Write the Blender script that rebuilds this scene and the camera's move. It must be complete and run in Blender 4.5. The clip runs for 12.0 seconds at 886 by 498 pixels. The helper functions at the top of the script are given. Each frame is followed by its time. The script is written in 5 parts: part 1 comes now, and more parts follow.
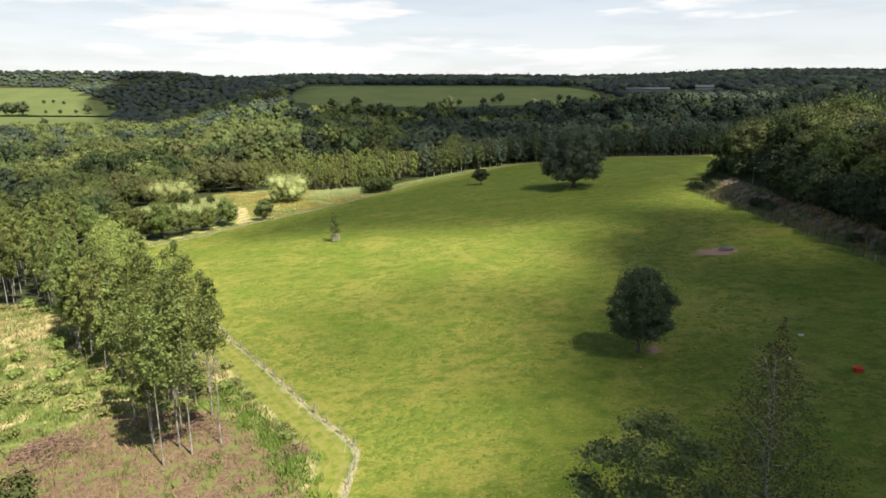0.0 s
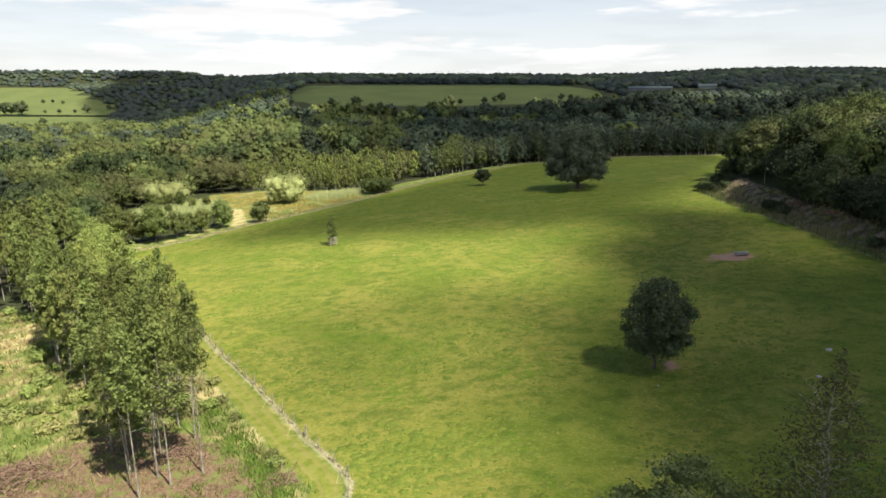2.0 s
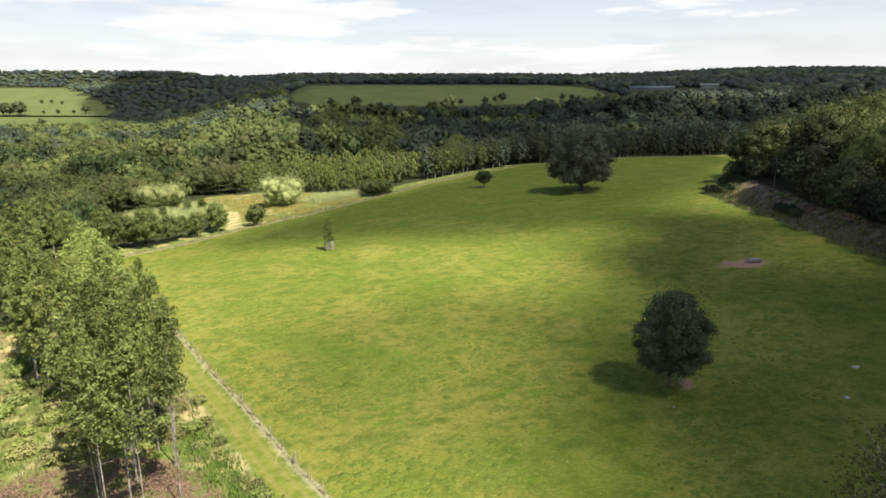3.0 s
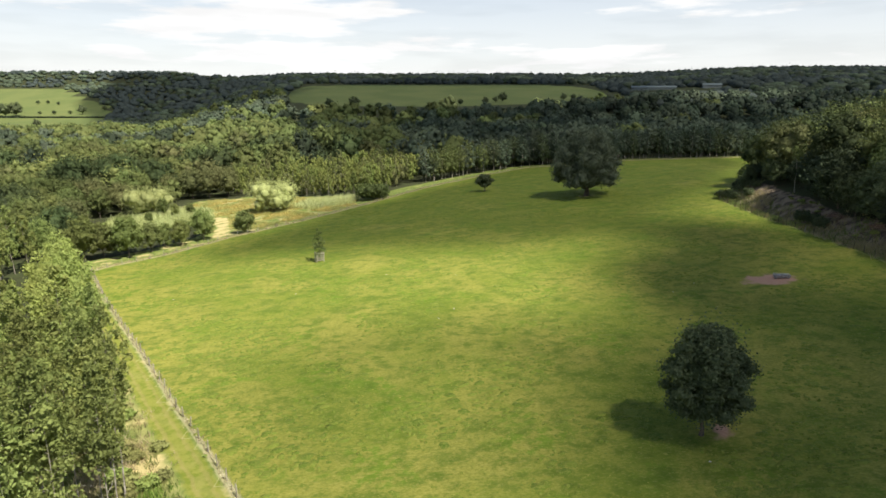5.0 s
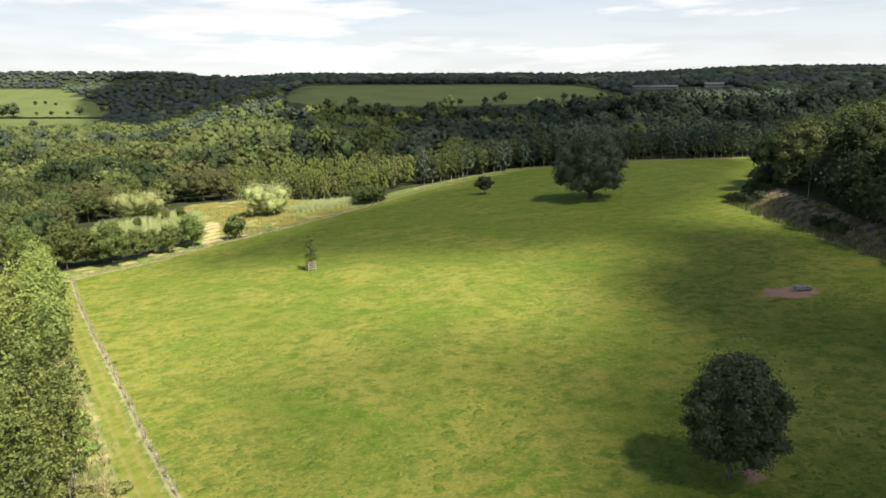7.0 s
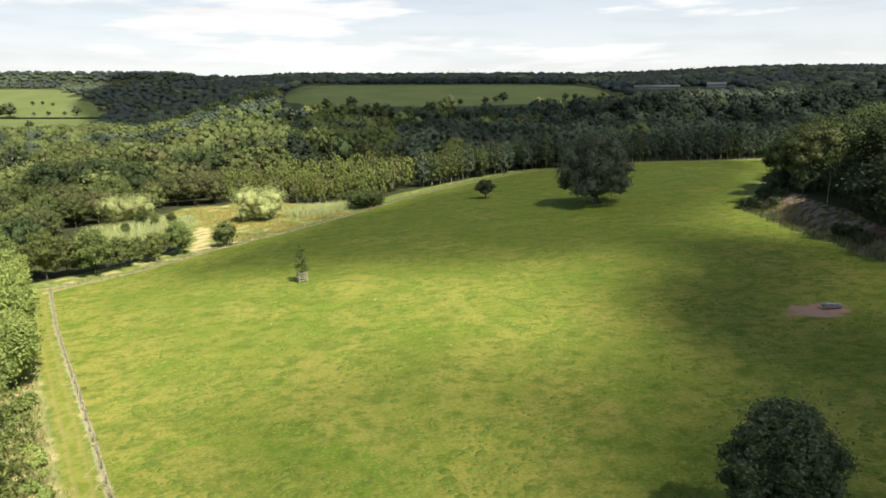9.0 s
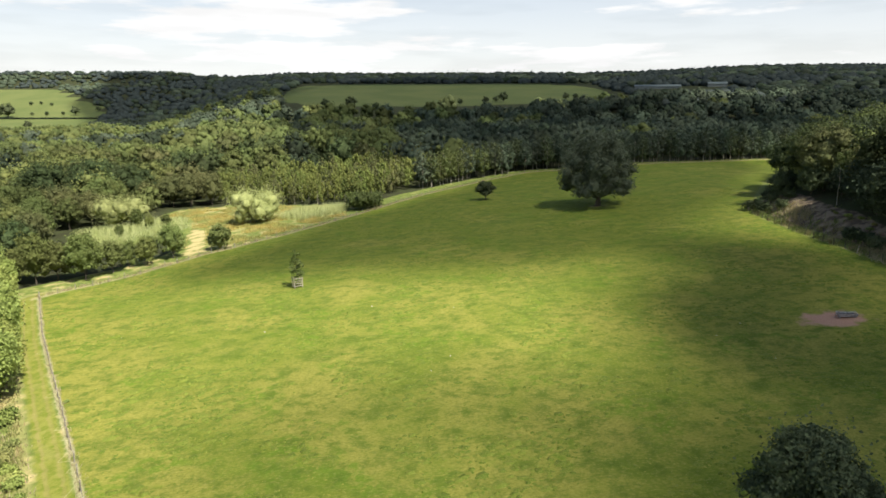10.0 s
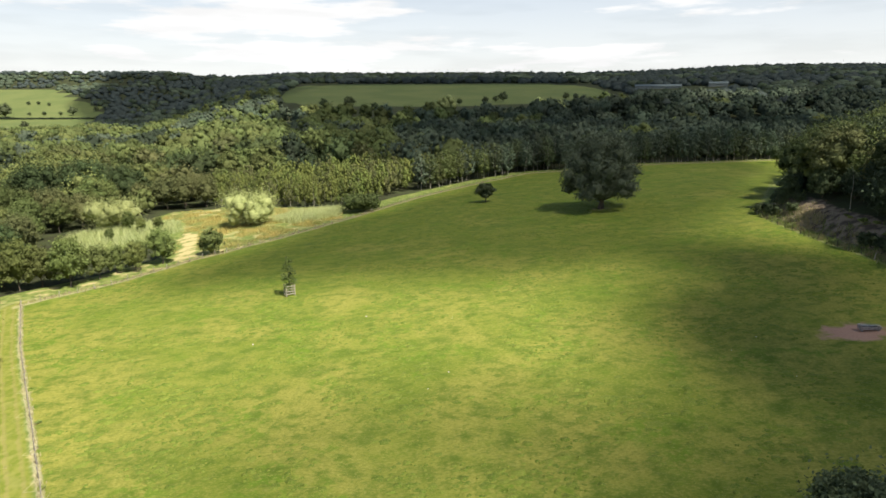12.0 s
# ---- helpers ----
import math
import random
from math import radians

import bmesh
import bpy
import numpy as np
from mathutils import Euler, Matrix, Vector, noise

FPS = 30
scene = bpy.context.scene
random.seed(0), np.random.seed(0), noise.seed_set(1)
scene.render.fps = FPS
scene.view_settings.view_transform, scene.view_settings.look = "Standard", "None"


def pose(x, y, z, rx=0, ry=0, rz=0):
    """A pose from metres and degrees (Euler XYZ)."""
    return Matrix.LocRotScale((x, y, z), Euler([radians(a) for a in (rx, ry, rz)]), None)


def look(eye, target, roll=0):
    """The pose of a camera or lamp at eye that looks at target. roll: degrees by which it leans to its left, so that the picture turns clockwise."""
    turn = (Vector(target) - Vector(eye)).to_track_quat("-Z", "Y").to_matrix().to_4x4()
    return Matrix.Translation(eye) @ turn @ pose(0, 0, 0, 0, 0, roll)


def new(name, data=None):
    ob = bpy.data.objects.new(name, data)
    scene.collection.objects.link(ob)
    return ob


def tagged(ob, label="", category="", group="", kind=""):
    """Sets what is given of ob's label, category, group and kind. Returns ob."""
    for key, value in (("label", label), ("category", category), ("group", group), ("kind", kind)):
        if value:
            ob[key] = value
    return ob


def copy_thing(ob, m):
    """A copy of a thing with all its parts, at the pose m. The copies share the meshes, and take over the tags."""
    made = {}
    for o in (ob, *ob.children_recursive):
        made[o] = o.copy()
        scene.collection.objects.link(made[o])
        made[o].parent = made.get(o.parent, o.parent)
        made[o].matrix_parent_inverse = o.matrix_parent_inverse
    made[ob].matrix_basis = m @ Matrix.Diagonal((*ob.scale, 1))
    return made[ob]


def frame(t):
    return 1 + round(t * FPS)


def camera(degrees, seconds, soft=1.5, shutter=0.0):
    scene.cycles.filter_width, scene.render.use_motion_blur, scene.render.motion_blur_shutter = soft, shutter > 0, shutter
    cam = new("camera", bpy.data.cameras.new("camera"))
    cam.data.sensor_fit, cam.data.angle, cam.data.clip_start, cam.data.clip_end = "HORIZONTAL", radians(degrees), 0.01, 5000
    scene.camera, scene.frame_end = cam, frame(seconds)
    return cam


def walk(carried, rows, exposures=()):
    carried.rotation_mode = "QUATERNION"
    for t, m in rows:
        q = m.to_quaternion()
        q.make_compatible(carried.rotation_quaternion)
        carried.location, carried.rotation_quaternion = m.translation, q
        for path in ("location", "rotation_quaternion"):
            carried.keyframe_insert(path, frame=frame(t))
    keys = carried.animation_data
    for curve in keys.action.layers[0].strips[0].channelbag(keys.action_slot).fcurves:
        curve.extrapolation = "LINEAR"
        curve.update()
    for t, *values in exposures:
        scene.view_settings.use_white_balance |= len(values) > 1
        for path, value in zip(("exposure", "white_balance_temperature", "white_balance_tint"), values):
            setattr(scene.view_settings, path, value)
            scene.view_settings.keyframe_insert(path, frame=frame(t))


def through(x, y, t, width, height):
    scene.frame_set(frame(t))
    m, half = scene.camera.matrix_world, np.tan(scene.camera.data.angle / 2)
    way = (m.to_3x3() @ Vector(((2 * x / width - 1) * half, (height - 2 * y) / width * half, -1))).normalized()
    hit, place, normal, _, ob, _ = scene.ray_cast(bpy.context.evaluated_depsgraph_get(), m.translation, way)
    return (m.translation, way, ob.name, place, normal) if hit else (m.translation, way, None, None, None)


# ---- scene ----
# a drone glides forward over a meadow at 36 m
LENS = 71.0
cam = camera(LENS, 12.0, soft=1.62)
PATH = [
    (0, look((0.00, 0.00, 36.00), (0.21, 97.32, 13.02), 0.21)),
    (0.5, look((-0.03, 0.88, 35.91), (0.16, 98.20, 12.90), 0.20)),
    (1, look((-0.06, 2.12, 35.84), (0.09, 99.43, 12.79), 0.19)),
    (1.5, look((-0.08, 3.80, 35.81), (0.04, 101.10, 12.73), 0.17)),
    (2, look((-0.07, 5.74, 35.82), (-0.00, 103.04, 12.74), 0.16)),
    (2.5, look((-0.03, 8.11, 35.85), (-0.00, 105.41, 12.75), 0.14)),
    (3, look((0.01, 10.84, 35.89), (-0.01, 108.14, 12.80), 0.10)),
    (5, look((0.40, 21.10, 36.02), (0.37, 118.40, 12.96), 0.03)),
    (5.5, look((0.57, 22.75, 36.02), (0.51, 120.04, 12.93), -0.02)),
    (6, look((0.74, 24.39, 36.04), (0.68, 121.67, 12.91), -0.04)),
    (6.5, look((0.86, 26.32, 36.09), (0.79, 123.61, 12.99), -0.06)),
    (7, look((0.93, 28.20, 36.16), (0.86, 125.49, 13.06), -0.08)),
    (9, look((1.12, 36.12, 36.46), (1.04, 133.41, 13.34), -0.10)),
    (9.5, look((1.19, 38.09, 36.51), (1.12, 135.38, 13.37), -0.13)),
    (10, look((1.27, 39.80, 36.55), (1.19, 137.08, 13.40), -0.14)),
    (10.5, look((1.33, 41.35, 36.57), (1.27, 138.64, 13.41), -0.15)),
    (11, look((1.39, 42.70, 36.58), (1.34, 139.98, 13.41), -0.16)),
    (11.5, look((1.45, 43.90, 36.57), (1.42, 141.18, 13.40), -0.16)),
    (12, look((1.52, 45.00, 36.56), (1.50, 142.28, 13.40), -0.16)),
]
walk(cam, PATH)

# ---- world, sun, clouds ----
SUN_ELEV, SUN_FROM = radians(56), Vector((0.68, -0.73, 0)).normalized()
TO_SUN = Vector((SUN_FROM.x * math.cos(SUN_ELEV), SUN_FROM.y * math.cos(SUN_ELEV), math.sin(SUN_ELEV)))
scene.view_settings.exposure = 0.85

world = bpy.data.worlds.new("sky")
scene.world = world
world.use_nodes = True
wn, wl = world.node_tree.nodes, world.node_tree.links
wn.clear()
w_out = wn.new("ShaderNodeOutputWorld")
w_bg = wn.new("ShaderNodeBackground")
w_sky = wn.new("ShaderNodeTexSky")
w_sky.sky_type = "NISHITA"
w_sky.sun_disc = False
w_sky.sun_elevation = SUN_ELEV
w_sky.sun_rotation = math.atan2(SUN_FROM.x, SUN_FROM.y)
w_sky.air_density, w_sky.dust_density, w_sky.ozone_density = 1.0, 1.0, 1.0
w_co = wn.new("ShaderNodeTexCoord")
w_sep = wn.new("ShaderNodeSeparateXYZ")
wl.new(w_co.outputs["Generated"], w_sep.inputs[0])
w_map = wn.new("ShaderNodeMapping")
w_map.inputs["Scale"].default_value = (1.6, 1.6, 11.0)
w_map.inputs["Location"].default_value = (0.35, 0.2, 0.4)
wl.new(w_co.outputs["Generated"], w_map.inputs[0])
w_noise = wn.new("ShaderNodeTexNoise")
w_noise.inputs["Scale"].default_value = 2.6
w_noise.inputs["Detail"].default_value = 6
w_noise.inputs["Roughness"].default_value = 0.55
wl.new(w_map.outputs[0], w_noise.inputs["Vector"])
w_mask = wn.new("ShaderNodeMapRange")          # where cloud covers the blue
w_mask.inputs["From Min"].default_value, w_mask.inputs["From Max"].default_value = 0.42, 0.60
wl.new(w_noise.outputs["Fac"], w_mask.inputs["Value"])
w_low = wn.new("ShaderNodeMapRange")           # thicker towards the horizon
w_low.inputs["From Min"].default_value, w_low.inputs["From Max"].default_value = 0.01, 0.34
w_low.inputs["To Min"].default_value, w_low.inputs["To Max"].default_value = 0.88, 0.0
wl.new(w_sep.outputs["Z"], w_low.inputs["Value"])
w_amt = wn.new("ShaderNodeMath")
w_amt.operation = "MAXIMUM"
wl.new(w_mask.outputs[0], w_amt.inputs[0])
wl.new(w_low.outputs[0], w_amt.inputs[1])
w_gain = []                                    # cloud brightness: bright low down, blue-grey undersides overhead
for high in (0.088, 0.110, 0.148):
    g = wn.new("ShaderNodeMapRange")
    for key, v in (("From Min", 0.16), ("From Max", 0.27), ("To Min", 0.575), ("To Max", high)):
        g.inputs[key].default_value = v
    wl.new(w_sep.outputs["Z"], g.inputs["Value"])
    w_gain.append(g)
w_blue = wn.new("ShaderNodeMix")
w_blue.data_type = "RGBA"
w_blue.blend_type = "MULTIPLY"
w_blue.inputs["Factor"].default_value = 1.0
w_blue.inputs["B"].default_value = (0.075, 0.075, 0.075, 1)
wl.new(w_sky.outputs[0], w_blue.inputs["A"])
w_under = wn.new("ShaderNodeTexNoise")          # greyer undersides
w_under.inputs["Scale"].default_value, w_under.inputs["Detail"].default_value = 4.2, 5
wl.new(w_map.outputs[0], w_under.inputs["Vector"])
w_grey = wn.new("ShaderNodeMapRange")
for key, v in (("From Min", 0.45), ("From Max", 0.65), ("To Min", 1.0), ("To Max", 0.91)):
    w_grey.inputs[key].default_value = v
wl.new(w_under.outputs["Fac"], w_grey.inputs["Value"])
w_white = wn.new("ShaderNodeCombineColor")
for k in range(3):
    w_lum = wn.new("ShaderNodeMath")
    w_lum.operation = "MULTIPLY"
    wl.new(w_gain[k].outputs[0], w_lum.inputs[0])
    wl.new(w_grey.outputs[0], w_lum.inputs[1])
    wl.new(w_lum.outputs[0], w_white.inputs[k])
w_mix = wn.new("ShaderNodeMix")
w_mix.data_type = "RGBA"
wl.new(w_amt.outputs[0], w_mix.inputs["Factor"])
wl.new(w_blue.outputs["Result"], w_mix.inputs["A"])
wl.new(w_white.outputs[0], w_mix.inputs["B"])
wl.new(w_mix.outputs["Result"], w_bg.inputs["Color"])
w_bg.inputs["Strength"].default_value = 1.0
wl.new(w_bg.outputs[0], w_out.inputs[0])

sun_data = bpy.data.lights.new("sun", "SUN")
sun_data.energy, sun_data.angle, sun_data.color = 5.0, radians(0.6), (1.0, 0.94, 0.83)
sun = new("sun", sun_data)
sun.matrix_world = look(TO_SUN * 1000, (0, 0, 0))

# ---- materials ----
class Mat:
    """A small wrapper to write node materials in few lines."""

    def __init__(self, name, rough=0.8, spec=0.2, metal=0.0):
        self.m = bpy.data.materials.new(name)
        self.m.use_nodes = True
        self.t = self.m.node_tree
        self.b = self.t.nodes["Principled BSDF"]
        self.b.inputs["Roughness"].default_value = rough
        self.b.inputs["Specular IOR Level"].default_value = spec
        self.b.inputs["Metallic"].default_value = metal
        self.pos = self.node("ShaderNodeNewGeometry").outputs["Position"]

    def node(self, kind):
        return self.t.nodes.new(kind)

    def put(self, value, socket):
        if isinstance(value, bpy.types.NodeSocket):
            self.t.links.new(value, socket)
        elif isinstance(value, tuple) and len(value) == 3 and socket.type == "RGBA":
            socket.default_value = (*value, 1)
        else:
            socket.default_value = value

    def noise(self, scale, detail=4, rough=0.55, stretch=None, shift=0.0, vec=None):
        v = vec or self.pos
        if stretch or shift:
            mp = self.node("ShaderNodeMapping")
            mp.inputs["Scale"].default_value = stretch or (1, 1, 1)
            mp.inputs["Location"].default_value = (shift, shift * 0.7, shift * 1.3)
            self.put(v, mp.inputs[0])
            v = mp.outputs[0]
        n = self.node("ShaderNodeTexNoise")
        n.inputs["Scale"].default_value, n.inputs["Detail"].default_value, n.inputs["Roughness"].default_value = scale, detail, rough
        self.put(v, n.inputs["Vector"])
        return n.outputs["Fac"]

    def span(self, value, lo, hi, a=0.0, b=1.0):
        n = self.node("ShaderNodeMapRange")
        n.interpolation_type = "SMOOTHSTEP"
        for key, v in (("Value", value), ("From Min", lo), ("From Max", hi), ("To Min", a), ("To Max", b)):
            self.put(v, n.inputs[key])
        return n.outputs[0]

    def math(self, op, a, b=0.0):
        n = self.node("ShaderNodeMath")
        n.operation = op
        self.put(a, n.inputs[0])
        self.put(b, n.inputs[1])
        return n.outputs[0]

    def mix(self, fac, a, b):
        n = self.node("ShaderNodeMix")
        n.data_type = "RGBA"
        self.put(fac, n.inputs["Factor"])
        self.put(a, n.inputs["A"])
        self.put(b, n.inputs["B"])
        return n.outputs["Result"]

    def attr(self, name):
        n = self.node("ShaderNodeAttribute")
        n.attribute_name = name
        return n.outputs["Fac"]

    def island(self):
        return self.node("ShaderNodeNewGeometry").outputs["Random Per Island"]

    def object_random(self):
        return self.node("ShaderNodeObjectInfo").outputs["Random"]

    def colour(self, c):
        self.put(c, self.b.inputs["Base Color"])
        return self

    def bump(self, height, strength=0.4, distance=0.1):
        n = self.node("ShaderNodeBump")
        n.inputs["Strength"].default_value, n.inputs["Distance"].default_value = strength, distance
        self.put(height, n.inputs["Height"])
        self.put(n.outputs[0], self.b.inputs["Normal"])
        return self


def leaf_material(name, dark, light, other, through=0.25, patch=0.09, spread=0.28):
    """Foliage: colour varies leaf by leaf, from tree to tree and over the stand; some light passes through."""
    m = Mat(name, rough=0.7, spec=0.15)
    stand = m.span(m.noise(patch, 2), 0.38, 0.62)
    fine = m.span(m.noise(1.4, 3, 0.6), 0.36, 0.64)
    c = m.mix(m.span(m.math("ADD", m.math("MULTIPLY", m.island(), 0.55), m.math("MULTIPLY", fine, 0.45)), 0.0, 1.0, 0.15, 0.85), dark, light)
    c = m.mix(m.math("MULTIPLY", stand, 0.75), c, other)
    tone = m.attr("tone")                      # one number for each tree of a joined wood
    own = m.node("ShaderNodeMix")
    m.put(m.math("GREATER_THAN", tone, 0.0005), own.inputs[0])
    m.put(m.object_random(), own.inputs[2])
    m.put(tone, own.inputs[3])
    r = own.outputs[0]
    c = m.mix(m.math("MULTIPLY", r, 0.4), c, other)
    hsv = m.node("ShaderNodeHueSaturation")
    m.put(c, hsv.inputs["Color"])
    m.put(m.span(m.math("FRACT", m.math("MULTIPLY", r, 7.3)), 0.0, 1.0, 1.02 - spread, 1.02 + spread), hsv.inputs["Value"])
    m.put(m.span(m.math("FRACT", m.math("MULTIPLY", r, 17.1)), 0.0, 1.0, 0.490, 0.514), hsv.inputs["Hue"])
    c = hsv.outputs[0]
    m.colour(c).bump(m.noise(1.1, 4, 0.65), 0.7, 0.6)
    tr = m.node("ShaderNodeBsdfTranslucent")
    m.put(c, tr.inputs["Color"])
    mx = m.node("ShaderNodeMixShader")
    mx.inputs[0].default_value = through
    m.put(m.b.outputs[0], mx.inputs[1])
    m.put(tr.outputs[0], mx.inputs[2])
    m.t.links.new(mx.outputs[0], m.t.nodes["Material Output"].inputs["Surface"])
    return m.m


LEAF_OAK = leaf_material("oak_leaves", (0.052, 0.074, 0.036), (0.126, 0.156, 0.068), (0.088, 0.108, 0.053))
LEAF_MID = leaf_material("mixed_leaves", (0.076, 0.104, 0.034), (0.182, 0.215, 0.068), (0.120, 0.140, 0.046))
LEAF_LIGHT = leaf_material("light_leaves", (0.112, 0.140, 0.042), (0.205, 0.232, 0.074), (0.158, 0.178, 0.060))
LEAF_ALDER = leaf_material("alder_leaves", (0.128, 0.172, 0.047), (0.325, 0.365, 0.110), (0.212, 0.240, 0.076), through=0.36)
LEAF_WILLOW = leaf_material("willow_leaves", (0.250, 0.290, 0.105), (0.450, 0.480, 0.205), (0.340, 0.370, 0.145), through=0.3)
LEAF_ROW = leaf_material("row_leaves", (0.118, 0.158, 0.044), (0.262, 0.305, 0.095), (0.182, 0.208, 0.066), through=0.3)
LEAF_DEEP = leaf_material("deep_green_leaves", (0.036, 0.056, 0.022), (0.098, 0.126, 0.046), (0.062, 0.082, 0.032))
LEAF_DARK = leaf_material("dark_leaves", (0.032, 0.050, 0.029), (0.072, 0.098, 0.050), (0.054, 0.069, 0.043))
# distance haze mixed into the leaf colour: bluer, greyer, with little contrast
LEAF_FAR_HAZE = leaf_material("hazed_far_leaves", (0.046, 0.061, 0.056), (0.071, 0.091, 0.080), (0.058, 0.075, 0.068), patch=0.03, spread=0.12)
LEAF_FRESH = leaf_material("fresh_leaves", (0.240, 0.300, 0.075), (0.380, 0.430, 0.130), (0.300, 0.350, 0.100), through=0.3, spread=0.1)
LEAF_OLIVE = leaf_material("olive_leaves", (0.098, 0.112, 0.042), (0.186, 0.196, 0.076), (0.140, 0.144, 0.058), spread=0.12)
LEAF_YOUNG = leaf_material("young_plantation_leaves", (0.120, 0.158, 0.040), (0.235, 0.270, 0.072), (0.178, 0.196, 0.056), spread=0.2)
LEAF_BELT = leaf_material("belt_leaves", (0.056, 0.082, 0.054), (0.122, 0.154, 0.090), (0.086, 0.108, 0.071), patch=0.05, spread=0.25)
LEAF_GREY = leaf_material("old_oak_leaves", (0.074, 0.100, 0.062), (0.172, 0.204, 0.126), (0.118, 0.144, 0.091), spread=0.1)
LEAF_SCRUB = leaf_material("scrub_leaves", (0.160, 0.225, 0.055), (0.320, 0.385, 0.100), (0.270, 0.250, 0.100))
LEAF_GLOSS = leaf_material("glossy_leaves", (0.056, 0.078, 0.040), (0.148, 0.174, 0.086), (0.096, 0.118, 0.061))
LEAF_MAPLE = leaf_material("maple_leaves", (0.060, 0.090, 0.030), (0.240, 0.280, 0.120), (0.110, 0.142, 0.052), through=0.3)
LEAF_BIRCH = leaf_material("birch_leaves", (0.038, 0.048, 0.017), (0.100, 0.106, 0.040), (0.068, 0.066, 0.031), through=0.25)


def bark_material(name, a, b, scale=6.0):
    m = Mat(name, rough=0.85)
    n = m.noise(scale, 5, stretch=(1, 1, 0.25))
    m.colour(m.mix(m.span(n, 0.35, 0.65), a, b)).bump(n, 0.6, 0.05)
    return m.m


BARK = bark_material("bark", (0.055, 0.045, 0.035), (0.140, 0.115, 0.085))
BARK_PALE = bark_material("pale_bark", (0.16, 0.14, 0.11), (0.38, 0.35, 0.29))
BRANCH = bark_material("cut_branches", (0.145, 0.086, 0.058), (0.33, 0.225, 0.16), 3.0)
TIMBER = bark_material("weathered_timber", (0.22, 0.19, 0.15), (0.42, 0.38, 0.31), 8.0)
TIMBER_PALE = bark_material("pale_timber", (0.30, 0.27, 0.20), (0.45, 0.41, 0.33), 8.0)
WIRE = Mat("fence_wire", rough=0.6, spec=0.3, metal=0.0).colour((0.10, 0.10, 0.10)).m


def blade_material(name, a, b, c):
    m = Mat(name, rough=0.6, spec=0.2)
    col = m.mix(m.island(), a, b)
    m.colour(m.mix(m.span(m.noise(0.18, 3), 0.42, 0.62), col, c))
    tr = m.node("ShaderNodeBsdfTranslucent")
    m.put(m.b.inputs["Base Color"].links[0].from_socket, tr.inputs["Color"])
    mx = m.node("ShaderNodeMixShader")
    mx.inputs[0].default_value = 0.3
    m.put(m.b.outputs[0], mx.inputs[1])
    m.put(tr.outputs[0], mx.inputs[2])
    m.t.links.new(mx.outputs[0], m.t.nodes["Material Output"].inputs["Surface"])
    return m.m


def sward_material():
    m = Mat("sward", rough=0.7, spec=0.15)
    col = m.mix(m.island(), (0.125, 0.172, 0.022), (0.235, 0.240, 0.042))
    m.colour(m.mix(m.span(m.noise(0.16, 4), 0.42, 0.62), col, (0.135, 0.175, 0.022)))
    return m.m


def bleached_material():
    m = Mat("bleached_grass", rough=0.8, spec=0.1)
    col = m.mix(m.island(), (0.36, 0.33, 0.18), (0.52, 0.47, 0.31))
    m.colour(m.mix(m.span(m.noise(0.5, 4), 0.45, 0.65), col, (0.24, 0.25, 0.09)))
    return m.m


SWARD, BLEACHED = sward_material(), bleached_material()
STRAW_BLADE = blade_material("dry_grass", (0.30, 0.25, 0.14), (0.50, 0.43, 0.27), (0.40, 0.35, 0.18))
REED_BLADE = blade_material("reeds", (0.34, 0.40, 0.15), (0.56, 0.58, 0.30), (0.44, 0.47, 0.20))
WEED_BLADE = blade_material("fresh_weeds", (0.110, 0.190, 0.028), (0.215, 0.310, 0.060), (0.160, 0.245, 0.045))
SCRUB_BLADE = blade_material("rough_grass", (0.10, 0.16, 0.03), (0.24, 0.27, 0.08), (0.35, 0.29, 0.14))


